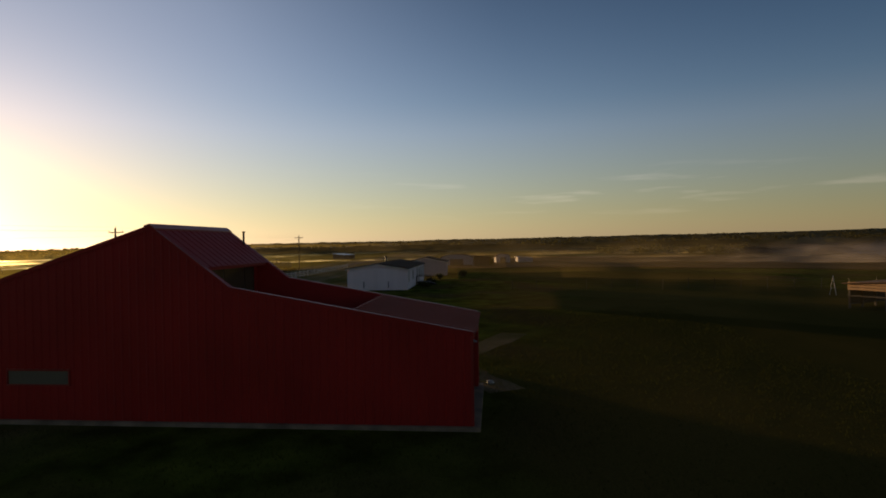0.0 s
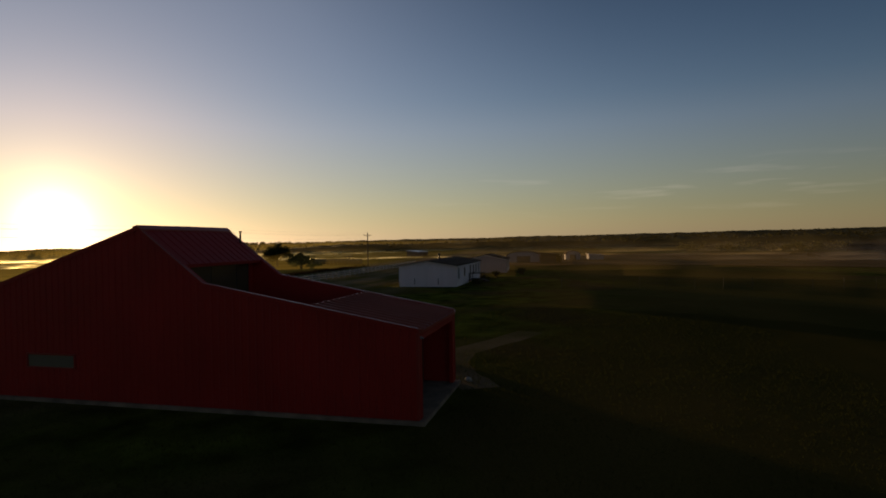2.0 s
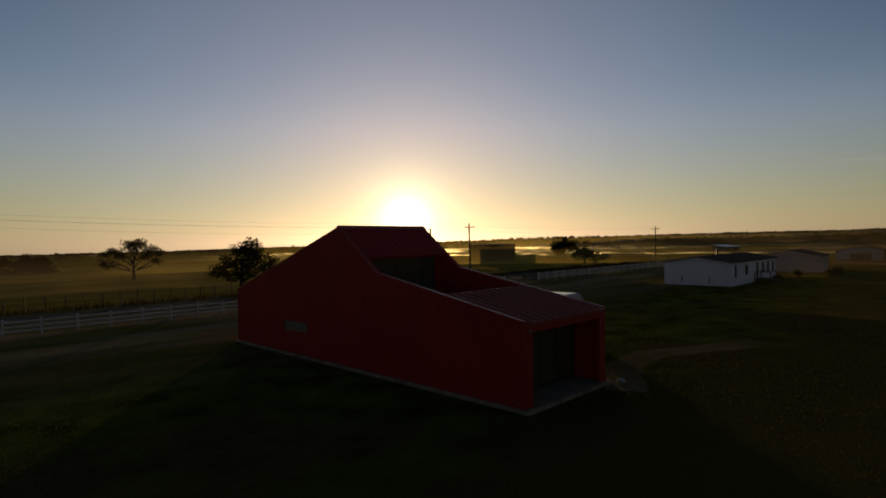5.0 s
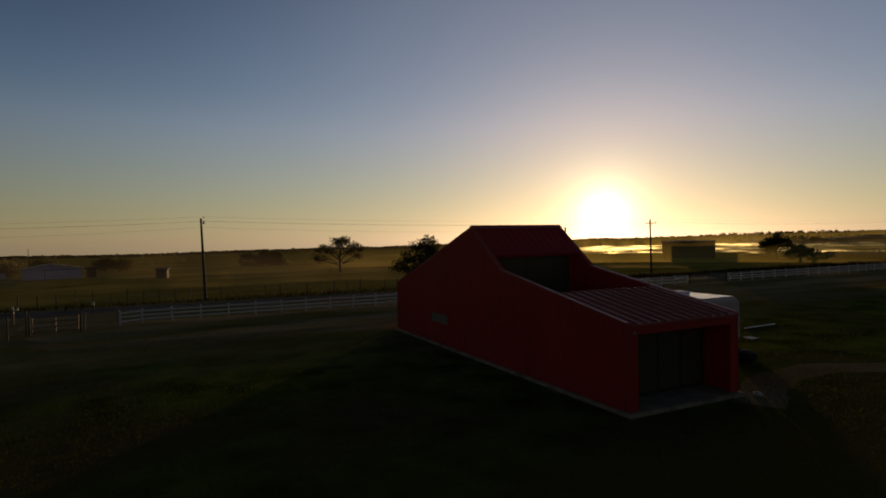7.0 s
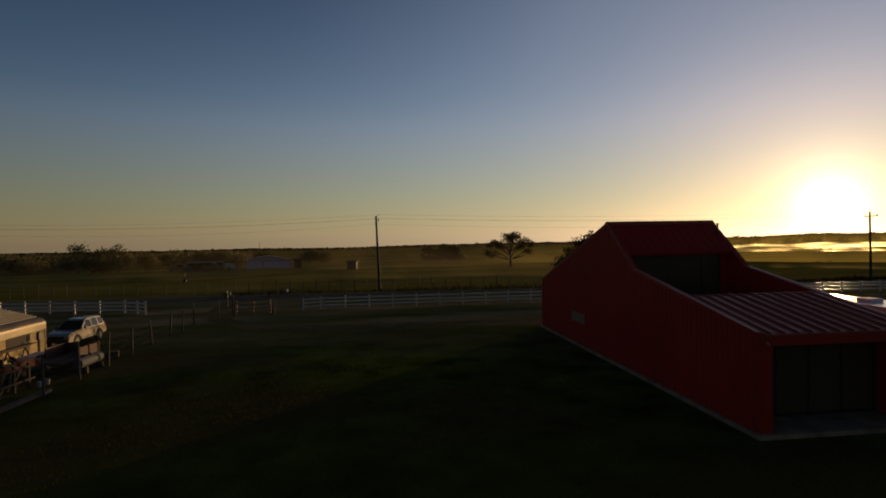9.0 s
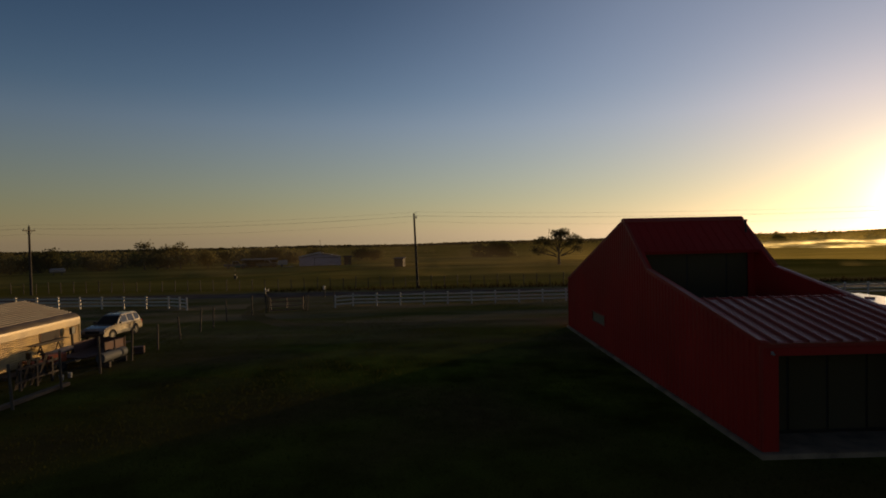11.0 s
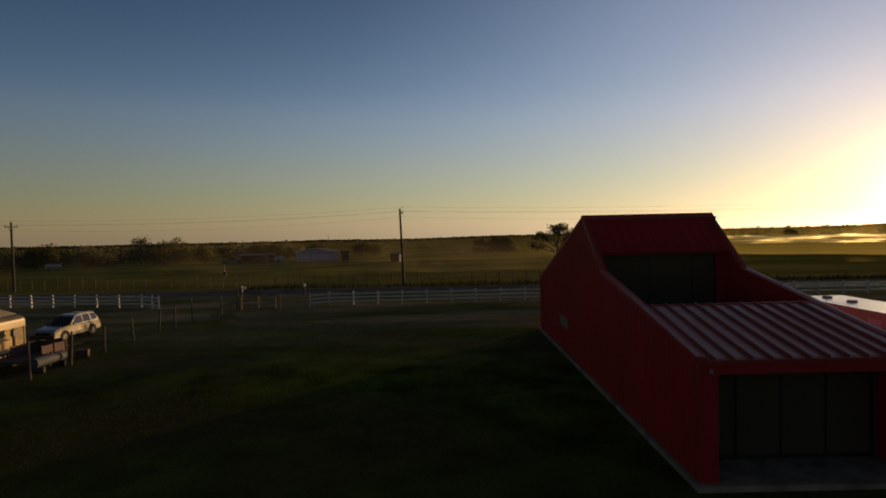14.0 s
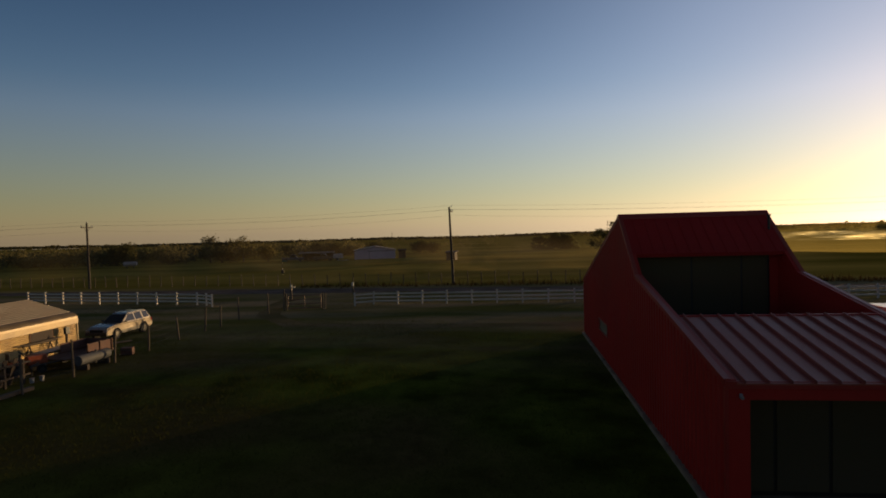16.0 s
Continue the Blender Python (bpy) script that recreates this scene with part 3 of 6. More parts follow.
def make_barn():
    barn = thing("barn", "red ribbed-steel barn with a steep ridge and low front roof", "barn")
    WIN = (14.2, 16.5, 1.38, 1.86)
    # gable walls: solid core and cladding sheets
    for x0, x1, side, holes in ((0.0, 0.16, -1, [WIN]), (W - 0.16, W, 1, [])):
        bm = BM()
        if holes:
            y0, y1, z0, z1 = WIN
            prism(bm, [(0, BASE), (y0, BASE), (y0, profile(y0) - 0.02), (RIDGE_Y, RIDGE_Z - 0.02), (KINK_Y, KINK_Z - 0.02), (0, EAVE - 0.02)], "x", x0, x1)
            prism(bm, [(y1, BASE), (L, BASE), (L, BACK_Z - 0.02), (y1, profile(y1) - 0.02)], "x", x0, x1)
            prism(bm, [(y0, BASE), (y1, BASE), (y1, z0), (y0, z0)], "x", x0, x1)
            prism(bm, [(y0, z1), (y1, z1), (y1, profile(y1) - 0.02), (y0, profile(y0) - 0.02)], "x", x0, x1)
        else:
            prism(bm, [(0, BASE), (L, BASE), (L, BACK_Z - 0.02), (RIDGE_Y, RIDGE_Z - 0.02), (KINK_Y, KINK_Z - 0.02), (0, EAVE - 0.02)], "x", x0, x1)
        wall = part("gable_wall", bm, RED_WALL, barn)
        y = 0.0
        while y < L - 0.01:
            b = min(L, y + 0.9144)
            me = mesh_of("wall_panel", ribbed_panel(y, b, holes), RED_WALL)
            m = Matrix.Identity(4) if side < 0 else Matrix.Translation((W, 0, 0)) @ Matrix.Diagonal((-1, 1, 1, 1))
            piece("wall_panel", me, wall, m)
            y = b
        # rake trim along the top of the gable
        bm = BM()
        xa, xb = (x0 - 0.06, x1 + 0.03) if side < 0 else (x0 - 0.02, x1 + 0.06)
        for (ya, za), (yb, zb) in zip(PROFILE, PROFILE[1:]):
            prism(bm, [(ya, za - 0.10), (yb, zb - 0.10), (yb, zb + 0.035), (ya, za + 0.035)], "x", xa, xb)
        part("rake_trim", bm, RED_WALL, barn)
        bm = BM()
        for (ya, za), (yb, zb) in zip(PROFILE, PROFILE[1:]):
            prism(bm, [(ya, za + 0.038), (yb, zb + 0.038), (yb, zb + 0.052), (ya, za + 0.052)], "x", *((xa - 0.012, x0 + 0.07) if side < 0 else (x1 - 0.07, xb + 0.012)))
        part("rake_cap", bm, RED_CAP, barn)
    # front: posts and header round the porch, recessed dark glazed doors
    bm = BM()
    box(bm, 0.16, 0.46, 0.0, 0.16, BASE, EAVE - 0.06)
    box(bm, W - 0.36, W - 0.16, 0.0, 0.16, BASE, EAVE - 0.06)
    box(bm, 0.46, W - 0.36, 0.0, 0.16, 2.80, EAVE - 0.06)
    front = part("front_wall", bm, RED_WALL, barn)
    bm = BM()
    box(bm, -0.05, W + 0.05, -0.05, -0.003, EAVE - 0.16, EAVE + 0.01, 0.008)
    part("eave_fascia", bm, RED_TRIM, barn)
    bm = BM()
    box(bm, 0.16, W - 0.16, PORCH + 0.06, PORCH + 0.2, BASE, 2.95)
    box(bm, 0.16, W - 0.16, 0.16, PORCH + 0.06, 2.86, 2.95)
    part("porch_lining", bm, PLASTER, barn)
    doors = part("porch_door", box(BM(), 0.30, W - 0.32, PORCH + 0.02, PORCH + 0.055, BASE + 0.03, 2.74), DARK_FRAME, barn, "dark framed glass sliding doors")
    for k in range(4):
        a = 0.36 + k * 1.21
        part("pane", box(BM(), a, a + 1.13, PORCH, PORCH + 0.016, BASE + 0.14, 2.66), GLARE_GLASS, doors)
    # low front roof
    slope = (KINK_Z - EAVE) / KINK_Y
    bm = BM()
    prism(bm, [(-0.06, EAVE - 0.07), (SHED_Y, profile(SHED_Y) - 0.07), (SHED_Y, profile(SHED_Y) - 0.01), (-0.06, EAVE - 0.015)], "x", 0.18, W - 0.18)
    roof = part("front_roof", bm, RED_SHEEN_ROOF, barn)
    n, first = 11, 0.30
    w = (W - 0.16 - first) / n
    me = mesh_of("roof_panel", roof_panel(w, SHED_Y + 0.12, slope * (SHED_Y + 0.12)), RED_SHEEN_ROOF)
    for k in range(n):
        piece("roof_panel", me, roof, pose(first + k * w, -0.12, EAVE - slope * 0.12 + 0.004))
    me = mesh_of("roof_panel", roof_panel(first - 0.20, SHED_Y + 0.12, slope * (SHED_Y + 0.12), 0), RED_SHEEN_ROOF)
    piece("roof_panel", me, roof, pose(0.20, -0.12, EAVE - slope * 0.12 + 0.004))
    part("roof_cap", box(BM(), 0.17, W - 0.17, SHED_Y - 0.05, SHED_Y + 0.07, profile(SHED_Y) - 0.28, profile(SHED_Y) + 0.03, 0.01), RED_WALL, barn)
    # sunken terrace and the glazed wall over it
    floor_z = 3.05
    bm = BM()
    k, y = 0, SHED_Y + 0.08
    terrace = part("terrace_floor", box(BM(), 0.16, W - 0.16, SHED_Y - 0.1, MAIN_Y + 0.5, floor_z - 0.2, floor_z), DECK, barn)
    me = mesh_of("deck_board", box(BM(), 0.18, W - 0.18, 0, 0.135, 0.004, 0.03), DECK)
    while y < MAIN_Y + 0.3:
        piece("deck_board", me, terrace, pose(0, y, floor_z))
        y += 0.145
    gy = MAIN_Y + 0.42
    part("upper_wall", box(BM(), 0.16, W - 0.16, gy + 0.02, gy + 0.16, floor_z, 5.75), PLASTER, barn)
    upper = part("terrace_window", box(BM(), 0.25, 5.06, gy - 0.03, gy + 0.015, floor_z + 0.03, 5.42), DARK_FRAME, barn, "dark framed sliding glass wall")
    for a, b in ((0.31, 2.27), (2.34, 4.05), (4.12, 5.0)):
        part("pane", box(BM(), a, b, gy - 0.045, gy - 0.032, floor_z + 0.10, 5.36), GLARE_GLASS, upper)
    part("upper_cladding", box(BM(), 5.08, W - 0.17, gy - 0.03, gy + 0.016, floor_z, 5.5), RED_WALL, barn)
    # steep front slope and long back slope of the main roof
    n = 13
    w = W / n
    rise, run = RIDGE_Z - profile(MAIN_Y), RIDGE_Y - MAIN_Y
    bm = BM()
    prism(bm, [(MAIN_Y, profile(MAIN_Y) - 0.12), (RIDGE_Y, RIDGE_Z - 0.12), (RIDGE_Y, RIDGE_Z + 0.02), (MAIN_Y, profile(MAIN_Y) + 0.02)], "x", 0.0, W)
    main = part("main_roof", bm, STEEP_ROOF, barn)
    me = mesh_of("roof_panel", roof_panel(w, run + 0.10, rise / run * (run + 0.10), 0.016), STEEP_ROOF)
    for k in range(n):
        piece("roof_panel", me, main, pose(k * w, MAIN_Y - 0.10, profile(MAIN_Y) - 0.10 * rise / run + 0.04))
    part("roof_fascia", box(BM(), 0.17, W - 0.17, MAIN_Y - 0.03, MAIN_Y + 0.03, profile(MAIN_Y) - 0.16, profile(MAIN_Y) + 0.01, 0.006), STEEP_ROOF, barn)
    run, rise = L - RIDGE_Y, RIDGE_Z - BACK_Z
    bm = BM()
    prism(bm, [(L + 0.1, BACK_Z - 0.14), (RIDGE_Y, RIDGE_Z - 0.12), (RIDGE_Y, RIDGE_Z + 0.02), (L + 0.1, BACK_Z - 0.02)], "x", 0.0, W)
    back = part("back_roof", bm, RED_SHEEN_ROOF, barn)
    me = mesh_of("roof_panel", roof_panel(w, run + 0.15, rise / run * (run + 0.15), 0.05), RED_SHEEN_ROOF)
    for k in range(n):
        piece("roof_panel", me, back, pose((k + 1) * w, L + 0.15, BACK_Z - 0.15 * rise / run + 0.04, 0, 0, 180))
    bm = BM()
    prism(bm, [(RIDGE_Y - 0.2, RIDGE_Z - 0.06), (RIDGE_Y, RIDGE_Z + 0.10), (RIDGE_Y + 0.2, RIDGE_Z + 0.04), (RIDGE_Y + 0.2, RIDGE_Z - 0.01), (RIDGE_Y, RIDGE_Z + 0.03), (RIDGE_Y - 0.2, RIDGE_Z - 0.12)], "x", -0.07, W + 0.07)
    part("ridge_cap", bm, RED_TRIM, barn)
    part("back_wall", box(BM(), 0.16, W - 0.16, L - 0.16, L, BASE, BACK_Z - 0.1), RED_WALL, barn)
    # slit window
    y0, y1, z0, z1 = WIN
    bm = BM()
    for a in ((y0 - 0.05, y1 + 0.05, z0 - 0.06, z0), (y0 - 0.05, y1 + 0.05, z1, z1 + 0.06), (y0 - 0.05, y0, z0, z1), (y1, y1 + 0.05, z0, z1)):
        box(bm, -0.065, 0.03, *a)
    win = part("window", bm, RED_TRIM, barn, "low wide window with a pale pane")
    part("pane", box(BM(), -0.012, 0.02, y0, y1, z0, z1), PALE_PANE, win)
    # lamp beside the porch, unlit
    bm = BM()
    box(bm, 0.24, 0.30, -0.05, 0.0, 2.84, 2.94, 0.008)
    rod(bm, (0.27, -0.05, 2.90), (0.27, -0.12, 2.86), 0.022, 0.035, 8)
    part("wall_lamp", bm, PORCELAIN, barn, "small pale unlit lamp")
    # vent pipe on the roof
    bm = BM()
    rod(bm, (W - 0.25, 10.2, 6.1), (W - 0.25, 10.2, 6.75), 0.045, n=12)
    rod(bm, (W - 0.25, 10.2, 6.74), (W - 0.25, 10.2, 6.80), 0.075, 0.075, n=12)
    part("vent_pipe", bm, STEEL_DARK, barn)
    # corner trims
    for x in (-0.055, W - 0.02):
        for y in (-0.02, L - 0.06):
            part("corner_trim", box(BM(), x, x + 0.075, y, y + 0.09, BASE + 0.03, EAVE - 0.12, 0.006), RED_TRIM, barn)


def make_slab():
    rnd = random.Random(5)
    bm = BM()
    prism(bm, [(-0.14, -0.22), (W + 0.2, -0.22), (W + 0.2, L + 0.2), (-0.14, L + 0.2)], "z", -0.3, BASE)
    bmesh.ops.bevel(bm, geom=[e for e in bm.edges if all(v.co.z > 0 for v in e.verts)], offset=0.025, segments=2, affect="EDGES")
    solid("pavement", bm, CONCRETE, "pale concrete slab under the red barn", "slab", "structure")


make_slab()
make_barn()


# ---------------------------------------------------------------- poles and wires
def make_pole(x, y, h, lean=0.0, rz=0):
    pole = thing("utility_pole", "dark wooden utility pole with a short crossarm", "utility pole", (x, y, ground_z(x, y)), rz, "poles along the road")
    part("post", rod(BM(), (0, 0, -0.4), (lean, 0, h), 0.17, 0.11, 12), POLE_WOOD, pole)
    bm = BM()
    box(bm, -0.06, 0.06, -1.05, 1.05, h - 0.62, h - 0.50, 0.01)
    part("crossarm", bm, POLE_WOOD, pole)
    bm = BM()
    rod(bm, (lean * 0.95, -0.55, h - 0.60), (lean * 0.9, -0.05, h - 1.15), 0.02)
    rod(bm, (lean * 0.95, 0.55, h - 0.60), (lean * 0.9, 0.05, h - 1.15), 0.02)
    part("brace", bm, STEEL_DARK, pole)
    for yy, z in ((-0.95, h - 0.50), (0.95, h - 0.50), (0.0, h)):
        bm = BM()
        rod(bm, (0, yy, z), (0, yy, z + 0.12), 0.03, 0.05, 10)
        rod(bm, (0, yy, z + 0.12), (0, yy, z + 0.20), 0.06, 0.035, 10)
        part("insulator", bm, PORCELAIN, pole)
    return pole


POLES = [(-190, 62, 9.0), (-126, 58, 9.0), (-59.6, 56, 8.65), (-11.05, 54.2, 9.2), (51.6, 49.0, 8.75), (117.4, 47.6, 8.6)]
for k, (px_, py_, ph_) in enumerate(POLES):
    make_pole(px_, py_, ph_, -0.28 if k == 3 else (-0.15 if k == 4 else 0.0))

for yo, zo, sag in ((-0.95, -0.34, 0.55), (0.95, -0.30, 0.45), (0.0, 0.18, 0.5), (0.12, -1.0, 0.7)):
    cv = bpy.data.curves.new("power_line", "CURVE")
    cv.dimensions, cv.bevel_depth, cv.bevel_resolution = "3D", 0.0065, 1
    for (xa, ya, ha), (xb, yb, hb) in zip(POLES, POLES[1:]):
        sp = cv.splines.new("POLY")
        sp.points.add(16)
        for i in range(17):
            k = i / 16
            z0, z1 = ground_z(xa, ya) + ha + zo, ground_z(xb, yb) + hb + zo
            sp.points[i].co = (xa + (xb - xa) * k, ya + yo + (yb - ya) * k, z0 + (z1 - z0) * k - 4 * sag * k * (1 - k), 1)
    cv.materials.append(WIRE)
    tagged(new("power_line", cv), "thin grey overhead power line sagging between poles", "power line", "lines on the poles")


# ---------------------------------------------------------------- fences
def walk_line(pts, step):
    """Places every step metres along pts, with the heading there."""
    out, left = [], 0.0
    for (x0, y0), (x1, y1) in zip(pts, pts[1:]):
        ln = math.hypot(x1 - x0, y1 - y0)
        n = max(1, round(ln / step))
        for k in range(n):
            out.append((x0 + (x1 - x0) * k / n, y0 + (y1 - y0) * k / n))
    out.append(pts[-1])
    return out


POST_ME = mesh_of("post", box(BM(), -0.065, 0.065, -0.065, 0.065, -0.2, 1.10, 0.008), WHITE_PAINT)
bm = BM()
prism(bm, [(-0.085, 1.10), (0.085, 1.10), (0.085, 1.13), (0.0, 1.18), (-0.085, 1.13)], "y", -0.085, 0.085)
CAP_ME = mesh_of("cap", bm, WHITE_PAINT)
RAIL_ME = mesh_of("rail", box(BM(), 0, 1, -0.022, 0.022, -0.065, 0.065), WHITE_PAINT)


def white_fence(pts, step, label):
    f = thing("white_fence", label, "fence")
    ps = walk_line(pts, step)
    for i, (x, y) in enumerate(ps):
        xa, ya = ps[max(0, i - 1)]
        xb, yb = ps[min(len(ps) - 1, i + 1)]
        ang = math.degrees(math.atan2(yb - ya, xb - xa))
        z = ground_z(x, y)
        post = piece("post", POST_ME, f, pose(x, y, z, 0, random.uniform(-0.8, 0.8), ang))
        piece("cap", CAP_ME, post, Matrix.Identity(4))
        if i + 1 < len(ps):
            ln = math.hypot(xb - x, yb - y)
            a = math.degrees(math.atan2(yb - y, xb - x))
            for h in (0.30, 0.63, 0.96):
                piece("rail", RAIL_ME, f, pose(x, y, z + h + random.uniform(-0.012, 0.012), 0, 0, a) @ Matrix.Diagonal((ln, 1, 1, 1)))


white_fence([(-31.8, 36.6), (-32.8, 37.4), (-34.2, 38.2), (-54.7, 41.1)], 2.27, "white three-rail vinyl fence beside the gravel road")
white_fence([(-18.1, 36.0), (-16.6, 36.9), (-10, 36.9), (10, 37.1), (45.0, 36.6)], 2.15, "long white three-rail vinyl fence behind the barn")
white_fence([(51.9, 36.2), (53.0, 36.7), (60, 36.8), (80, 36.6), (126, 37.6)], 2.4, "white three-rail vinyl fence across the far pasture")

WIRE_POST = mesh_of("post", rod(BM(), (0, 0, -0.3), (0.02, 0.01, 1.5), 0.06, 0.05, 8), WOOD)
T_POST = mesh_of("post", rod(BM(), (0, 0, -0.3), (0, 0, 1.35), 0.028, 0.024, 6), STEEL_DARK)


def wire_fence(pts, step, post_me, label, heights=(0.3, 0.62, 0.94, 1.22), hscale=1.0, r=0.006):
    f = thing("wire_fence", label, "fence")
    ps = walk_line(pts, step)
    rnd = random.Random(len(ps))
    for x, y in ps:
        piece("post", post_me, f, pose(x, y, ground_z(x, y), rnd.uniform(-3, 3), rnd.uniform(-3, 3), rnd.uniform(0, 360)) @ Matrix.Diagonal((1, 1, hscale * rnd.uniform(0.9, 1.1), 1)))
    for h in heights:
        bm = BM()
        for (x0, y0), (x1, y1) in zip(ps, ps[1:]):
            rod(bm, (x0, y0, ground_z(x0, y0) + h * hscale), (x1, y1, ground_z(x1, y1) + h * hscale), r, n=4)
        part("strand", bm, WIRE, f)


wire_fence([(-25.4, 3.6), (-25.4, 17.9), (-25.5, 21.1), (-25.5, 24.2), (-25.2, 25.8), (-25.4, 29.0), (-24.4, 32.1), (-23.7, 33.7)], 2.9, WIRE_POST, "wire fence on weathered round wooden posts", hscale=1.1, r=0.003)
wire_fence([(-20.3, 34.4), (-18.2, 36.4)], 3.1, WIRE_POST, "short wire fence between gate and white fence")
wire_fence([(-130, 61), (-62, 58.0), (-22, 55.3), (-11, 54.9), (12, 54.0)], 1.65, WIRE_POST, "pasture wire fence along the far roadside", hscale=0.92)
wire_fence([(55.0, -3.0), (54.6, -12.4), (54.2, -50)], 3.05, T_POST, "thin steel-post wire fence across the pasture")
wire_fence([(12, 54.0), (24, 62), (40, 84)], 4.0, T_POST, "thin wire fence running away over the field")


def make_gate(x0, y0, x1, y1, material, label, h=1.2, bars=5):
    ln = math.hypot(x1 - x0, y1 - y0)
    g = thing("farm_gate", label, "gate", (x0, y0, 0), math.degrees(math.atan2(y1 - y0, x1 - x0)))
    for x in (0.05, ln / 2, ln - 0.05):
        part("upright", rod(BM(), (x, 0, 0.12), (x, 0, h), 0.034, n=8), material, g)
    for k in range(bars):
        z = 0.15 + (h - 0.17) * k / (bars - 1)
        part("bar", rod(BM(), (0.05, 0, z), (ln - 0.05, 0, z), 0.032, n=8), material, g)
    for x in (-0.12, ln + 0.12):
        part("gate_post", rod(BM(), (x, 0, -0.3), (x, 0, h + 0.2), 0.065, 0.055, 10), WOOD_DARK, g)


make_gate(-23.4, 33.8, -20.6, 34.4, GATE_BROWN, "closed brown tubular steel gate across the track", 1.25, 4)
make_gate(45.4, 36.5, 51.6, 36.1, STEEL_DARK, "closed dark steel gate between white fences", 1.35, 7)


def white_topped_post(x, y, h, arm, label):
    p = thing("marker_post", label, "post", (x, y, ground_z(x, y)))
    part("post", box(BM(), -0.06, 0.06, -0.06, 0.06, -0.2, h, 0.01), WOOD, p)
    bm = BM()
    if arm:
        box(bm, -0.07, 0.07, -0.06, 0.06, h - 0.35, h + 0.22, 0.02)
        box(bm, 0.05, 0.36, -0.05, 0.05, h - 0.12, h - 0.02, 0.02, Matrix.Translation((0, 0, 0)))
        box(bm, 0.27, 0.37, -0.05, 0.05, h - 0.10, h + 0.12, 0.02)
    else:
        box(bm, -0.11, 0.11, -0.1, 0.1, h - 0.12, h + 0.24, 0.03)
    part("white_top", bm, WHITE_PAINT, p, "white painted top")


white_topped_post(-26.05, 41.4, 1.25, True, "weathered post with a white pipe elbow on top")
white_topped_post(-20.95, 45.6, 0.95, False, "low post with a white box on top")


# ---------------------------------------------------------------- houses
def make_house(name, label, at, rz, ln, wd, eave, ridge, wall_m, roof_m, windows, pipes=0, base=0.35, over=0.25):
    """A long low gabled house: local x along the ridge from 0 to ln, y from 0 to wd. windows: (side, position, width, sill, height)."""
    h = thing(name, label, "house", (at[0], at[1], ground_z(*at)), rz)
    t = 0.14
    for side in (0, 1):
        bm = BM()
        y0, y1 = (0, t) if side == 0 else (wd - t, wd)
        cuts = sorted((p, w, s, hh) for sd, p, w, s, hh in windows if sd == side)
        x = 0.0
        for p, w, s, hh in cuts:
            box(bm, x, p, y0, y1, base, eave)
            box(bm, p, p + w, y0, y1, base, s)
            box(bm, p, p + w, y0, y1, s + hh, eave)
            x = p + w
        box(bm, x, ln, y0, y1, base, eave)
        part("wall", bm, wall_m, h)
        for p, w, s, hh in cuts:
            yo = -0.03 if side == 0 else wd - 0.04
            bm = BM()
            box(bm, p - 0.06, p + w + 0.06, yo, yo + 0.07, s - 0.07, s)
            box(bm, p - 0.06, p + w + 0.06, yo, yo + 0.07, s + hh, s + hh + 0.07)
            box(bm, p - 0.06, p, yo, yo + 0.07, s, s + hh)
            box(bm, p + w, p + w + 0.06, yo, yo + 0.07, s, s + hh)
            wdw = part("window" if hh < 1.7 else "door", bm, WHITE_PAINT, h)
            part("pane", box(BM(), p, p + w, yo + 0.07, yo + 0.10, s, s + hh), DARK_GLASS, wdw)
    for x0, x1 in ((0, t), (ln - t, ln)):
        bm = BM()
        prism(bm, [(t, base), (wd - t, base), (wd - t, eave), (wd - t, eave), (wd / 2, ridge - 0.05), (t, eave)][:3] + [(wd / 2, ridge - 0.06), (t, eave)], "x", x0, x1)
        part("gable", bm, wall_m, h)
        n = int((eave - base) / 0.22)
        if x0 == 0:
            me = mesh_of("siding_board", prism(BM(), [(-0.022, 0.0), (-0.006, 0.205), (0.004, 0.205), (0.004, 0.0)], "y", 0.02, wd - 0.02), wall_m)
            me2 = me
            for k in range(n):
                piece("siding_board", me2, h, pose(-0.003, 0, base + 0.22 * k))
    bm = BM()
    box(bm, 0.03, ln - 0.03, 0.04, wd - 0.04, -0.3, base - 0.004)
    part("skirting", bm, wall_m, h)
    rise = (ridge - eave) / (wd / 2)
    for s in (0, 1):
        bm = BM()
        a, b = (-over, wd / 2) if s == 0 else (wd + over, wd / 2)
        za = eave - rise * over
        prism(bm, [(a, za), (b, ridge), (b, ridge + 0.12), (a, za + 0.12)], "x", -over, ln + over)
        part("roof", bm, roof_m, h)
    bm = BM()
    prism(bm, [(-over, eave - rise * over - 0.14), (wd / 2, ridge - 0.14), (wd + over, eave - rise * over - 0.14), (wd + over, eave - rise * over), (wd / 2, ridge), (-over, eave - rise * over)], "x", -over - 0.03, -over)
    part("bargeboard", bm, WHITE_PAINT, h)
    for k in range(pipes):
        bm = BM()
        rod(bm, (ln * (0.45 + 0.3 * k), wd * 0.55, ridge - 0.3), (ln * (0.45 + 0.3 * k), wd * 0.55, ridge + 0.75), 0.13, n=10)
        rod(bm, (ln * (0.45 + 0.3 * k), wd * 0.55, ridge + 0.70), (ln * (0.45 + 0.3 * k), wd * 0.55, ridge + 0.85), 0.24, 0.2, n=10)
        part("flue", bm, STEEL_DARK, h)
    return h


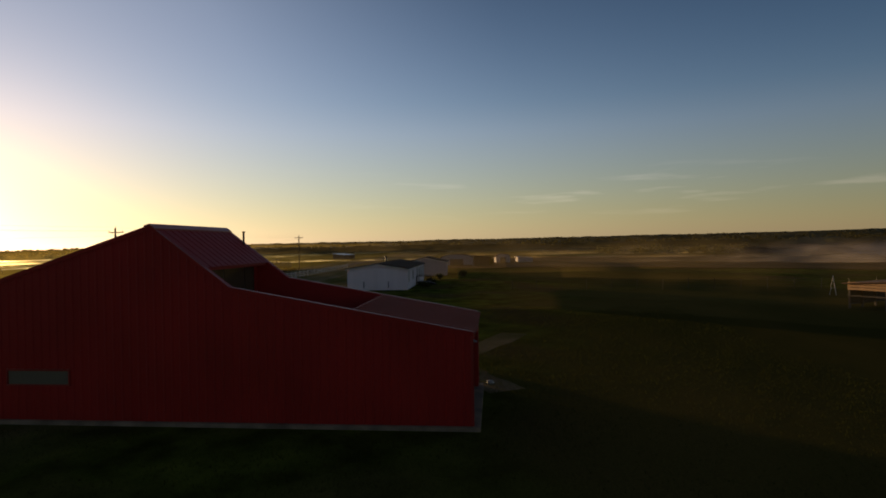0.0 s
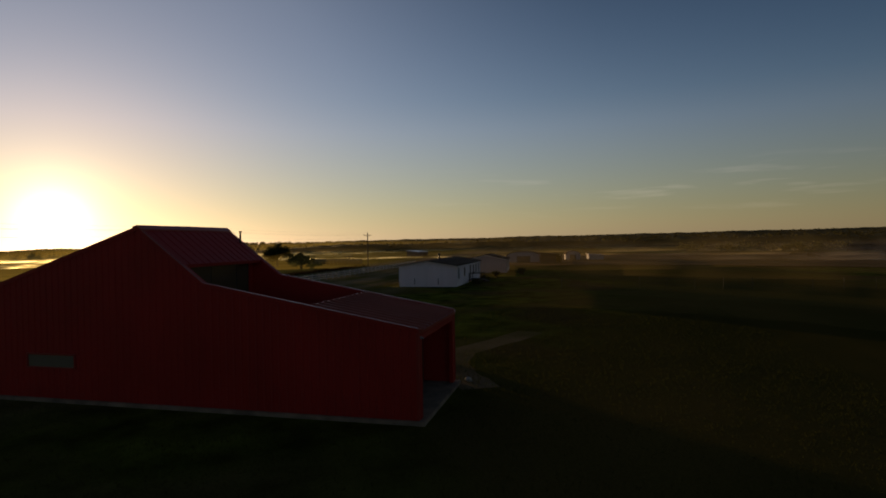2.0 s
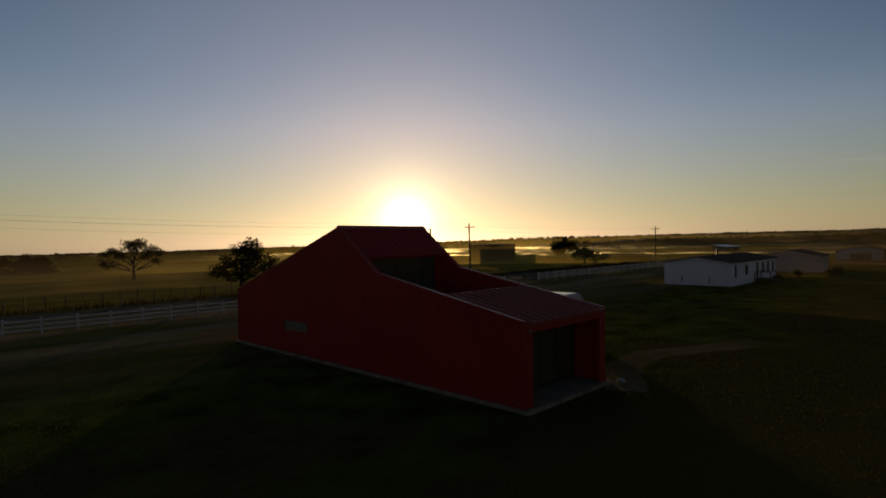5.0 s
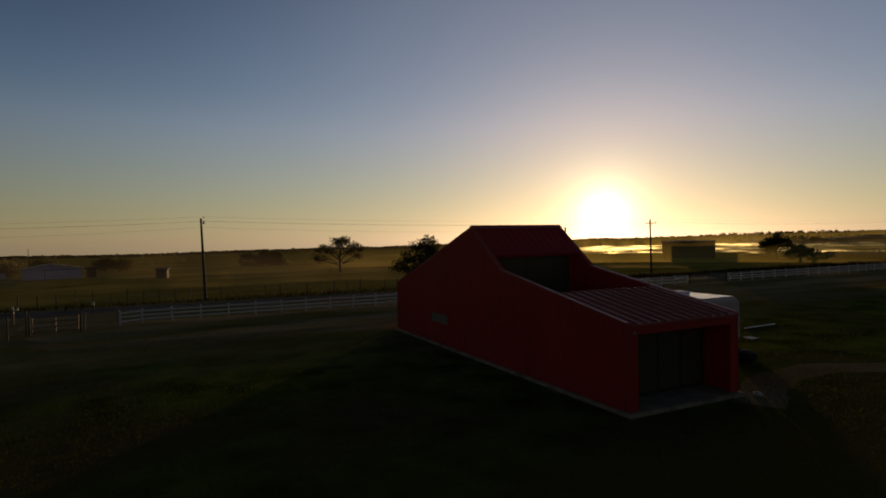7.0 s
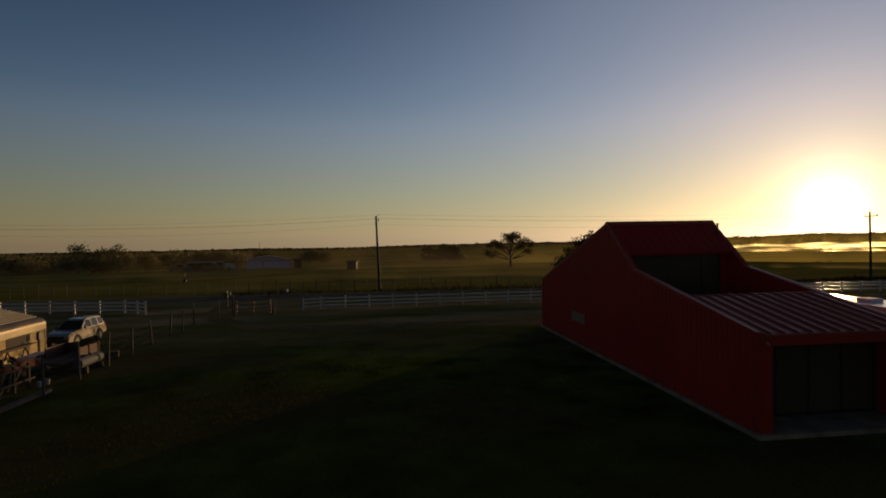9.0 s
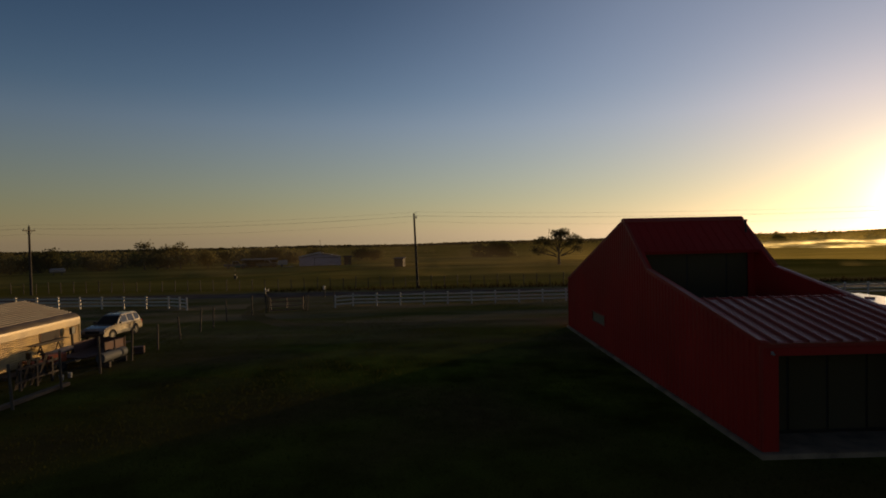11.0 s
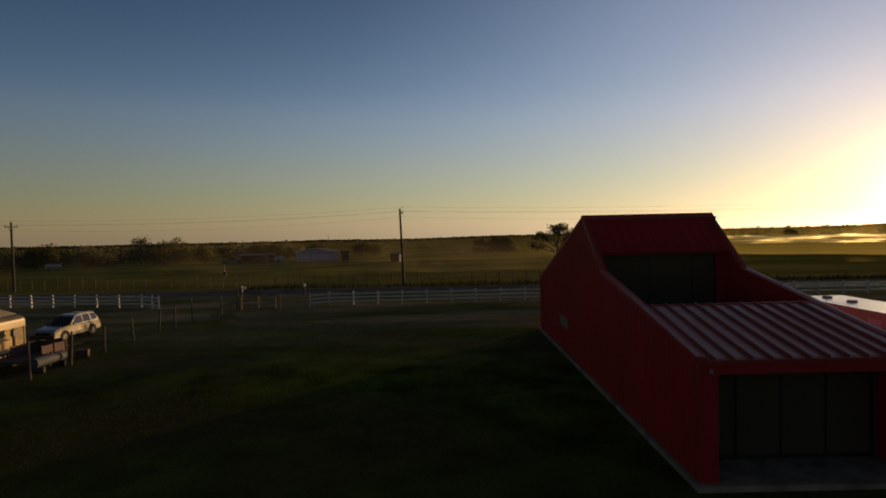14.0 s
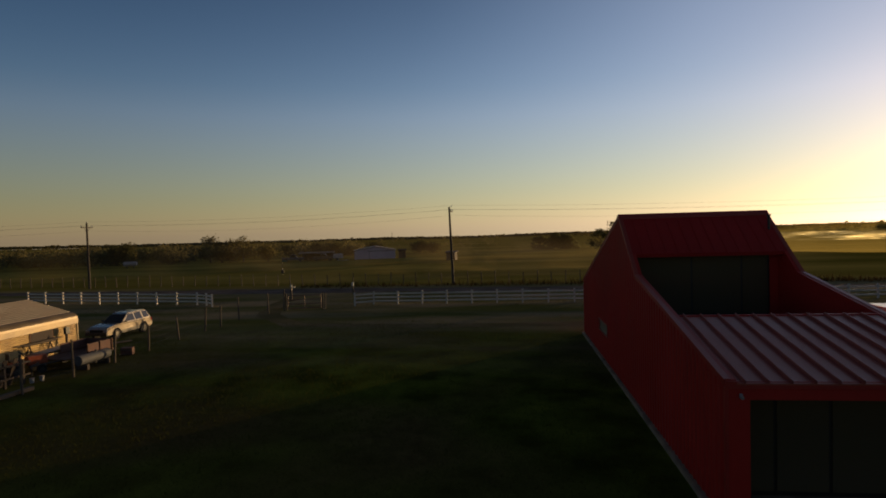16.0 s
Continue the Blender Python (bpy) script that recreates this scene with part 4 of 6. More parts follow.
house = make_house("white_house", "long low white-sided house with a dark shingle roof", (56.1, 10.9), 0.5, 19.0, 8.2, 2.85, 3.5, SIDING, SHINGLE,
                   [(0, 0.9, 0.75, 1.0, 1.5), (0, 5.0, 1.0, 1.15, 1.2), (0, 9.6, 0.95, 0.45, 2.05), (0, 12.2, 1.0, 1.05, 1.4), (0, 14.6, 1.0, 1.05, 1.4), (0, 17.0, 1.0, 1.05, 1.4)], 1)
bm = BM()
for k in range(2):
    box(bm, -0.10, -0.02, 2.55 + 3.35 * k, 2.63 + 3.35 * k, 0.30, 1.15, 0.01)
part("standpipe", bm, STEEL_DARK, house, "dark upright pipes against the gable")
bm = BM()
box(bm, 8.6, 11.6, -2.0, -0.05, 0.30, 0.42)
for k in range(3):
    box(bm, 9.4, 10.8, -2.35 - 0.28 * k, -2.0 - 0.28 * k, 0.0, 0.30 - 0.1 * k)
for x in (8.65, 11.5):
    for y in (-1.95, -0.12):
        box(bm, x, x + 0.09, y, y + 0.09, 0.0, 1.35)
for x in (8.65, 11.5):
    box(bm, x, x + 0.09, -1.95, -0.1, 1.26, 1.34)
part("porch", bm, WOOD_DARK, house, "dark wooden entrance porch with rails")

make_house("grey_house", "low grey-white house with a brown shingle roof", (89.5, 8.4), 4, 10.0, 8.0, 2.55, 3.4, SIDING_GREY, SHINGLE,
           [(0, 1.2, 1.0, 1.1, 1.2), (0, 4.6, 0.95, 0.45, 2.05), (0, 7.4, 1.2, 1.1, 1.2)], 0)


def arched_shed(name, label, at, rz, ln, wd, h, material):
    s = thing(name, label, "shed", (at[0], at[1], ground_z(*at)), rz)
    arc = [(wd / 2 + wd / 2 * math.cos(a), h * 0.62 + h * 0.38 * math.sin(a)) for a in np.linspace(0, math.pi, 13)]
    bm = BM()
    prism(bm, [(wd, -0.2)] + arc + [(0, -0.2)], "x", 0.05, ln - 0.05)
    part("body", bm, material, s)
    bm = BM()
    big = [(wd / 2 + (u - wd / 2) * 1.03, v + 0.07) for u, v in arc]
    prism(bm, big + list(reversed(arc)), "x", -0.1, ln + 0.1)
    part("roof", bm, SHINGLE, s)
    part("door", box(BM(), 0.0, 0.048, wd * 0.3, wd * 0.7, 0.02, h * 0.6), DULL_SHEET, s)


arched_shed("arched_shed", "pale low shed with a curved dark roof", (134, 5.0), 2, 8, 9, 3.0, SIDING_GREY)
arched_shed("hoop_shelter", "small pale hoop shelter in the field", (150, -5.4), 6, 5, 4.2, 2.7, SIDING_GREY)


def make_shed(name, label, at, rz, ln, wd, h0, h1, wall_m, roof_m, group="", door_m=None):
    """A box shed with a single-pitch roof, higher at y = wd; panels on the front, a door."""
    s = thing(name, label, "shed", (at[0], at[1], ground_z(*at)), rz, group)
    bm = BM()
    prism(bm, [(0, -0.3), (wd, -0.3), (wd, h1), (0, h0)], "x", 0, ln)
    part("body", bm, wall_m, s)
    bm = BM()
    prism(bm, [(-0.3, h0 - 0.02), (wd + 0.3, h1 + 0.02), (wd + 0.3, h1 + 0.14), (-0.3, h0 + 0.10)], "x", -0.25, ln + 0.25)
    part("roof", bm, roof_m, s)
    n = max(2, int(ln / 0.9))
    me = mesh_of("wall_panel", box(BM(), 0.02, ln / n - 0.02, -0.03, -0.004, 0.0, h0 - 0.06), wall_m)
    for k in range(n):
        piece("wall_panel", me, s, pose(k * ln / n, 0, 0))
    part("door", box(BM(), ln * 0.55, ln * 0.55 + min(2.6, ln * 0.3), -0.06, -0.032, 0.0, h0 * 0.72, 0.005), door_m or WOOD_DARK, s)
    return s


make_shed("hay_barn", "dark brown metal hay barn standing in the mist", (106.5, 98.4), -47, 13.2, 6, 4.5, 4.7, RUST, RUST, door_m=RUST)
make_shed("field_shelter", "small brown wooden animal shelter in the pasture", (-17.4, 105), -12, 1.9, 1.8, 1.6, 1.8, WOOD_DARK, WOOD_DARK)


def make_gabled_barn(at, rz, wd, ln, eave, peak):
    """The gable end towards -y, with a wide sliding door."""
    h = thing("field_barn", "pale blue-grey metal barn with a low gable beyond the road", "barn", (at[0], at[1], ground_z(*at)), rz)
    bm = BM()
    prism(bm, [(0, -0.3), (wd, -0.3), (wd, eave), (wd / 2, peak), (0, eave)], "y", 0, ln)
    part("body", bm, METAL_BLUE, h)
    for s_ in (0, 1):
        a, b = (-0.25, wd / 2) if s_ == 0 else (wd + 0.25, wd / 2)
        drop = 0.25 * (peak - eave) / (wd / 2)
        part("roof", prism(BM(), [(a, eave - drop), (b, peak), (b, peak + 0.10), (a, eave - drop + 0.10)], "y", -0.25, ln + 0.25), DULL_SHEET, h)
    n = 10
    for k in range(n):
        x0, x1 = k * wd / n + 0.02, (k + 1) * wd / n - 0.02
        top = min(eave + (peak - eave) * (1 - abs(x - wd / 2) / (wd / 2)) for x in (x0, x1)) - 0.12
        part("wall_panel", box(BM(), x0, x1, -0.035, -0.004, 0.0, top), METAL_BLUE, h)
    door = part("sliding_door", box(BM(), wd * 0.36, wd * 0.70, -0.075, -0.038, 0.02, eave * 0.92, 0.006), METAL_BLUE, h)
    part("door_rail", box(BM(), wd * 0.30, wd * 0.95, -0.11, -0.078, eave * 0.92, eave * 0.92 + 0.10), STEEL_DARK, door)
    part("door_edge", box(BM(), wd * 0.355, wd * 0.365, -0.09, -0.077, 0.02, eave * 0.90), STEEL_DARK, door)


make_gabled_barn((-40.4, 116.6), 13, 9.6, 8, 1.95, 2.85)
make_shed("door_shed", "small red shed with a white door beside the pale barn", (-30.3, 119.0), 10, 1.7, 1.6, 1.75, 1.95, RUST, SHINGLE)


def make_shelter(at, rz, ln, wd, h0, h1):
    s_ = thing("open_shelter", "long low open shelter with a dark sheet roof", "shelter", (at[0], at[1], ground_z(*at)), rz)
    part("roof", prism(BM(), [(-0.4, h0), (wd + 0.4, h1), (wd + 0.4, h1 + 0.09), (-0.4, h0 + 0.09)], "x", -0.4, ln + 0.4), WOOD_DARK, s_)
    for k in range(5):
        x = 0.1 + (ln - 0.2) * k / 4
        for y in (0.1, wd - 0.1):
            part("post", box(BM(), x - 0.07, x + 0.07, y - 0.07, y + 0.07, -0.2, h0 + (h1 - h0) * y / wd), WOOD_DARK, s_)
    part("back_wall", box(BM(), 0.0, ln, wd - 0.04, wd, 0.0, h1 - 0.02), WOOD_DARK, s_)


make_shelter((-53.2, 115.2), 13, 7.4, 4.2, 1.65, 1.85)


def make_pickup(at, rz, paint, label):
    """An old pickup, its front towards +x."""
    c = thing("pickup_truck", label, "pickup", (at[0], at[1], ground_z(*at)), rz)
    part("body", prism(BM(), [(-2.5, 0.45), (-2.5, 0.95), (0.4, 0.98), (1.6, 0.98), (2.35, 0.88), (2.45, 0.5), (1.95, 0.42), (-2.0, 0.42)], "y", -0.9, 0.9), paint, c)
    cab = part("cab", prism(BM(), [(-0.75, 0.96), (-0.62, 1.62), (0.35, 1.64), (0.95, 0.98)], "y", -0.78, 0.78), paint, c)
    for y in (-0.785, 0.785):
        part("side_window", prism(BM(), [(-0.55, 1.08), (-0.48, 1.55), (0.28, 1.56), (0.66, 1.08)], "y", y - 0.008, y + 0.008), DARK_GLASS, cab)
    for x in (-1.55, 1.55):
        for y in (-0.82, 0.82):
            w = part("wheel", rod(BM(), (x, y - 0.11, 0.36), (x, y + 0.11, 0.36), 0.36, n=16), RUBBER, c)
            part("rim", rod(BM(), (x, y - 0.115, 0.36), (x, y + 0.115, 0.36), 0.19, n=12), CHROME, w)
    part("front_bumper", box(BM(), 2.42, 2.55, -0.88, 0.88, 0.42, 0.6, 0.02), STEEL_DARK, c)


make_pickup((-53.8, 112.6), 20, TANK_GREY, "dull grey pickup parked beyond the road")
make_pickup((-47.5, 115.6), 5, CAR_CLAD, "dark old pickup under the open shelter")


def make_box_trailer(at, rz):
    c = thing("box_trailer", "small white box trailer with a lit end", "trailer", (at[0], at[1], ground_z(*at)), rz)
    part("box", box(BM(), -0.95, 1.2, -0.7, 0.7, 0.5, 1.5, 0.05), SIDING_GREY, c)
    # end panel painted paler than the box, standing for sunlight on that end
    part("door", box(BM(), 1.2, 1.225, -0.55, 0.55, 0.58, 1.42, 0.006), WHITE_PAINT, c)
    for y in (-0.72, 0.72):
        w = part("wheel", rod(BM(), (-0.1, y - 0.09, 0.3), (-0.1, y + 0.09, 0.3), 0.3, n=16), RUBBER, c)
        part("rim", rod(BM(), (-0.1, y - 0.095, 0.3), (-0.1, y + 0.095, 0.3), 0.16, n=12), CHROME, w)
    part("drawbar", rod(BM(), (-1.2, 0, 0.5), (-2.2, 0, 0.42), 0.05), STEEL_DARK, c)


make_box_trailer((-43.9, 114.8), 16)
rnd = random.Random(31)
t = thing("board_pile", "low pile of pale loose boards in the grass", "board pile", (-42.2, 113.9, ground_z(-42.2, 113.9)), 25)
for k in range(7):
    part("board", box(BM(), -1.2, 1.1, -0.09, 0.09, 0.0, 0.05, 0.004, pose(rnd.uniform(-0.2, 0.2), -0.45 + 0.16 * (k % 4), 0.055 * (k // 4), 0, 0, rnd.uniform(-9, 9))), STONE, t)
t = thing("propane_tank", "dull white propane tank on legs beside the scrub", "tank", (-86, 101, ground_z(-86, 101)), 30)
bm = BM()
rod(bm, (-1.1, 0, 0.95), (1.1, 0, 0.95), 0.48, n=18)
rod(bm, (-1.35, 0, 0.95), (-1.1, 0, 0.95), 0.28, 0.48, n=18)
rod(bm, (1.1, 0, 0.95), (1.35, 0, 0.95), 0.48, 0.28, n=18)
part("barrel", bm, SIDING_GREY, t)
for x in (-0.7, 0.7):
    part("leg", box(BM(), x - 0.08, x + 0.08, -0.3, 0.3, -0.1, 0.52, 0.01), STEEL_DARK, t)
t = thing("road_sign", "thin sign post with a small green plate", "sign", (-40.3, 73.7, 0), 12)
part("post", rod(BM(), (0, 0, -0.2), (0, 0, 2.3), 0.03, n=8), STEEL_DARK, t)
part("plate", box(BM(), -0.05, 0.75, -0.02, -0.006, 2.05, 2.28, 0.004), LEAF_SIGN, t, "small green plate")
part("box", box(BM(), -0.22, 0.2, -0.16, 0.16, 0.25, 0.75, 0.02), STEEL_DARK, t)
t = thing("hay_feeder", "low cattle hay feeder with two peaked frames", "feeder", (109, 122.5, ground_z(109, 122.5)), -42)
for z in (0.25, 0.7):
    part("rail", box(BM(), -2.3, 2.3, -0.05, 0.05, z, z + 0.14), STEEL_DARK, t)
for x in (-2.2, -1.1, 0.0, 1.1, 2.2):
    part("upright", box(BM(), x - 0.06, x + 0.06, -0.06, 0.06, -0.2, 0.9), STEEL_DARK, t)
for x in (-0.6, 1.5):
    bm = BM()
    rod(bm, (x - 0.5, 0, 0.84), (x, 0, 1.75), 0.07)
    rod(bm, (x + 0.5, 0, 0.84), (x, 0, 1.75), 0.07)
    box(bm, x - 0.55, x + 0.55, -0.5, 0.5, 1.62, 1.80, 0.03)
    part("peak_frame", bm, WOOD_DARK, t)
t = thing("feed_trough", "long low wooden feed trough in the field", "trough", (125, 85.4, ground_z(125, 85.4)), -44)
part("trough", prism(BM(), [(-0.35, 0.75), (-0.25, 0.35), (0.25, 0.35), (0.35, 0.75)], "x", -2.1, 2.1), WOOD_DARK, t)
for x in (-1.9, 0, 1.9):
    part("leg", box(BM(), x - 0.07, x + 0.07, -0.3, 0.3, -0.2, 0.36), WOOD_DARK, t)
make_shed("far_barn", "long far barn with a bright metal roof", (203.5, 59.5), -25, 6.5, 6, 1.7, 2.2, DULL_SHEET, METAL_PALE)
make_shed("far_shed", "dark shed beside the hoop shelter", (126, 0.6), 5, 4.5, 4, 2.4, 2.8, WOOD_DARK, SHINGLE)
make_shed("far_shed", "low pale shed behind the hoop shelter", (150, -12), 5, 9, 4, 1.3, 1.6, SIDING_GREY, SIDING_GREY)


def make_bale(x, y, rz, seed):
    rnd = random.Random(seed)
    bm = BM()
    n, r = 18, 0.78
    for x0, x1, f in ((-0.62, 0.62, 1.0),):
        rod(bm, (x0, 0, r * 0.97), (x1, 0, r * 0.97), r * f, r * f, n)
    bmesh.ops.bevel(bm, geom=[e for e in bm.edges if len(e.link_faces) == 2 and any(len(f.verts) > 4 for f in e.link_faces)], offset=0.09, segments=2, affect="EDGES")
    for v in bm.verts:
        v.co += 0.035 * Vector((rnd.uniform(-1, 1), rnd.uniform(-1, 1), rnd.uniform(-1, 1)))
        v.co.z = max(v.co.z, 0.0)
    return solid("hay_bale", bm, HAY, "round dry hay bale in a long row", "hay bale", at=(x, y, ground_z(x, y)), rz=rz, group="row of hay bales")


first_bale = make_bale(134, 70.6, 76, 1)
for k in range(1, 13):
    bx, by = 134 - 0.3 * k, 70.6 - 1.28 * k
    copy_thing(first_bale, pose(bx, by, ground_z(bx, by), 0, 0, 76 + (k * 37 % 9) - 4))
bm = BM()
for x in (-1.1, 1.1):
    for y in (-0.6, 0.6):
        box(bm, x - 0.05, x + 0.05, y - 0.05, y + 0.05, -0.2, 2.0)
box(bm, -1.4, 1.4, -0.9, 0.9, 2.0, 2.12)
solid("feeder_stand", bm, WOOD_DARK, "small roofed feeder behind the hay bales", "feeder", at=(139, 62, ground_z(139, 62)))


# ---------------------------------------------------------------- the open shed and swing frame
def make_open_shed(at, rz):
    s = thing("open_shed", "weathered open wooden shed on posts with a plank front", "shed", (*at, 0), rz)
    ln, wd = 6.4, 3.0
    for x in (0.1, ln / 3, 2 * ln / 3, ln - 0.1):
        for y in (0.1, wd - 0.1):
            part("post", box(BM(), x - 0.07, x + 0.07, y - 0.07, y + 0.07, -0.2, 2.36 if y < 1 else 2.12, 0.01), WOOD, s)
    bm = BM()
    prism(bm, [(-0.35, 2.40), (wd + 0.35, 2.12), (wd + 0.35, 2.20), (-0.35, 2.48)], "x", -0.3, ln + 0.3)
    part("roof", bm, RUST, s)
    for k, z in enumerate((1.62, 1.86, 2.10)):
        # long side coloured dark as shaded, end planks orange as sunlit
        part("plank", box(BM(), 0.03, ln - 0.1, -0.035, 0.028, z, z + 0.20, 0.005), WOOD_DARK, s)
        part("plank", box(BM(), -0.035, 0.028, 0.0, wd, z, z + 0.20, 0.005), WOOD_SUNLIT, s)
    for z in (1.05,):
        part("rail", box(BM(), 0.0, ln, -0.03, 0.03, z, z + 0.12, 0.005), WOOD, s)
        part("rail", box(BM(), -0.03, 0.028, 0.0, wd, z, z + 0.12, 0.005), WOOD, s)
    part("back_wall", box(BM(), 0.2, ln - 0.2, wd - 0.03, wd + 0.02, 0.3, 2.08), WOOD_DARK, s)


make_open_shed((31.2, -33.1), -58)
bm = BM()
for s in (-0.3, 0.3):
    rod(bm, (s, 0, -0.1), (0, 0, 1.95), 0.022)
    rod(bm, (s + 0.0, 1.4, -0.1), (0, 1.4, 1.95), 0.022)
rod(bm, (0, -0.15, 1.95), (0, 1.55, 1.95), 0.022)
rod(bm, (-0.2, 0, 0.65), (0.2, 0, 0.65), 0.018)
solid("swing_frame", bm, WHITE_PAINT, "thin white A-shaped swing frame in the grass", "swing frame", at=(47.0, -37.8, 0), rz=60)


# ---------------------------------------------------------------- the carport and its yard
def make_carport():
    c = thing("carport", "cream ribbed-metal carport with a rounded roof edge", "carport", (-30.1, 18.2, 0), 0.5)
    ln, wd, ridge = 10.0, 6.2, 3.02
    # roof sheets lie along the eave; the lowest is bent round and hangs down as a smooth band
    bend = [(0.045, 1.60), (0.045, 1.90), (0.02, 2.02), (-0.05, 2.12), (-0.16, 2.19), (-0.30, 2.245)]
    steps = 13
    half = bend + [(-0.30 - (wd / 2 - 0.30) * k / steps, 2.245 + (ridge - 2.245) * k / steps) for k in range(1, steps + 1)]
    sec = half + [(-wd - x, z) for x, z in reversed(half[:-1])]
    edge = [Vector(p) for p in bend]
    bm = BM()
    prism(bm, [tuple(p) for p in edge] + [(p.x - 0.012, p.y - 0.012) for p in reversed(edge)], "y", -ln - 0.03, 0.03)
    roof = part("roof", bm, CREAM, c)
    for i, ((x0, z0), (x1, z1)) in enumerate(zip(sec, sec[1:])):
        if i < len(bend) - 1:
            continue
        bm = BM()
        d = Vector((x1 - x0, z1 - z0)).normalized()
        nx, nz = -d.y, d.x
        if nz < 0:
            nx, nz = -nx, -nz
        out, a, b = Vector((nx, nz)), Vector((x0, z0)), Vector((x1, z1))
        q = [a, a.lerp(b, 0.58), a.lerp(b, 0.68) + out * 0.045, a.lerp(b, 0.90) + out * 0.045, b]
        prism(bm, [tuple(p) for p in q] + [tuple(p - out * 0.006) for p in reversed(q)], "y", -ln, 0.0)
        # upper sheets coloured darker than the bent edge, which is painted as sunlit
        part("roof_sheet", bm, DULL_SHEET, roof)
    # east wall: deep horizontal ribs round a wide window
    n, low, high = 15, 0.12, 1.66
    for k in range(n):
        z0, z1 = low + k * (high - low) / n, low + (k + 1) * (high - low) / n
        runs = [(-ln, 0.0)] if not (1.02 < (z0 + z1) / 2 < 1.74) else [(-ln, -3.44), (-1.80, 0.0)]
        for a, b in runs:
            bm = BM()
            h = z1 - z0
            prism(bm, [(-0.03, z0), (-0.01, z0), (0.024, z0 + h * 0.35), (0.030, z0 + h * 0.5), (0.024, z0 + h * 0.65), (-0.01, z1 - 0.003), (-0.03, z1 - 0.003)], "y", a + 0.02, b - 0.02)
            # wall ribs take the brighter cream, standing for sunlight on them
            part("wall_sheet", bm, CREAM_SUNLIT, c)
    part("wall_core", box(BM(), -0.06, -0.034, -ln + 0.05, -0.05, 0.1, 2.0), RUST, c)
    win = part("window", box(BM(), -0.03, 0.034, -3.42, -1.82, 1.04, 1.72), RUST, c, "brown boarded window")
    part("pane", box(BM(), 0.035, 0.042, -3.34, -1.90, 1.10, 1.66), WOOD_DARK, win)
    for y in (-0.05, -ln + 0.05):
        bm = BM()
        prism(bm, [(-0.05, 0.1), (-wd + 0.05, 0.1), (-wd + 0.05, 2.05), (-wd / 2, ridge - 0.08), (-0.05, 2.05)], "y", y - 0.03, y + 0.03)
        part("end_wall", bm, CREAM, c)
    part("west_wall", box(BM(), -wd, -wd + 0.04, -ln, 0, 0.1, 2.0), CREAM, c)
    part("corner_post", box(BM(), -0.02, 0.05, -0.06, 0.0, 0.0, 1.62, 0.008), CREAM, c)


make_carport()


def make_trailer(at, rz):
    t = thing("utility_trailer", "rusty utility trailer with reddish plywood sides", "trailer", (*at, 0), rz)
    part("bed", box(BM(), -1.5, 1.5, -0.85, 0.85, 0.48, 0.56, 0.01), RUST, t)
    for x0, x1, y0, y1 in ((-0.2, 1.5, -0.87, -0.83), (-0.2, 1.5, 0.83, 0.87), (1.46, 1.5, -0.83, 0.83)):
        part("side_board", box(BM(), x0, x1, y0, y1, 0.56, 1.06, 0.006), mat_pink, t)
    for x in (0.62, 1.42, -0.18):
        part("stake", box(BM(), x - 0.03, x + 0.03, -0.91, -0.87, 0.45, 1.12), RUST, t)
    for y in (-0.95, 0.95):
        w = part("wheel", rod(BM(), (0.1, y - 0.09, 0.33), (0.1, y + 0.09, 0.33), 0.33, n=20), RUBBER, t)
        part("rim", rod(BM(), (0.1, y - 0.095, 0.33), (0.1, y + 0.095, 0.33), 0.19, n=16), CHROME, w)
    bm = BM()
    rod(bm, (-1.5, -0.5, 0.5), (-2.7, 0, 0.45), 0.04)
    rod(bm, (-1.5, 0.5, 0.5), (-2.7, 0, 0.45), 0.04)
    rod(bm, (-2.6, 0, 0.0), (-2.6, 0, 0.5), 0.03)
    part("drawbar", bm, STEEL_DARK, t)


mat_pink = mat("faded_red_plywood", (0.11, 0.046, 0.034), 0.75, 0, 0.15, 1.5, 20, 0.1)
make_trailer((-27.4, 14.85), 84)

t = thing("fuel_tank", "long pale steel tank lying on low skids", "tank", (-25.95, 14.2, 0), 88)
bm = BM()
rod(bm, (-1.0, 0, 0.50), (1.0, 0, 0.50), 0.25, n=20)
part("barrel", bm, TANK_GREY, t)
for x in (-0.7, 0.7):
    part("skid", box(BM(), x - 0.08, x + 0.08, -0.32, 0.32, 0.0, 0.28, 0.01), WOOD_DARK, t)
part("filler_cap", rod(BM(), (0.2, 0, 0.73), (0.2, 0, 0.83), 0.06, n=12), STEEL_DARK, t)

t = thing("crate", "faded reddish crate beside the tank", "crate", (-26.0, 16.9, 0), 20)
part("box", box(BM(), -0.30, 0.30, -0.22, 0.22, 0.0, 0.40, 0.012), mat_pink, t)
for z in (0.06, 0.30):
    part("batten", box(BM(), -0.31, 0.31, -0.25, -0.222, z - 0.02, z + 0.04), WOOD, t)

t = thing("garden_tractor", "small orange garden tractor with grey seat", "tractor", (-28.4, 12.6, 0), 60)
part("hood", box(BM(), 0.1, 0.95, -0.26, 0.26, 0.42, 0.86, 0.05), ORANGE, t)
part("fender", box(BM(), -0.75, 0.0, -0.46, 0.46, 0.55, 0.68, 0.04), ORANGE, t)
part("seat", box(BM(), -0.62, -0.22, -0.22, 0.22, 0.70, 0.80, 0.03), STEEL_DARK, t)
part("backrest", box(BM(), -0.68, -0.58, -0.22, 0.22, 0.78, 1.12, 0.03), STEEL_DARK, t)
bm = BM()
rod(bm, (0.12, 0, 0.8), (-0.08, 0, 1.02), 0.02)
rod(bm, (-0.10, 0, 1.01), (-0.06, 0, 1.05), 0.17, n=16)
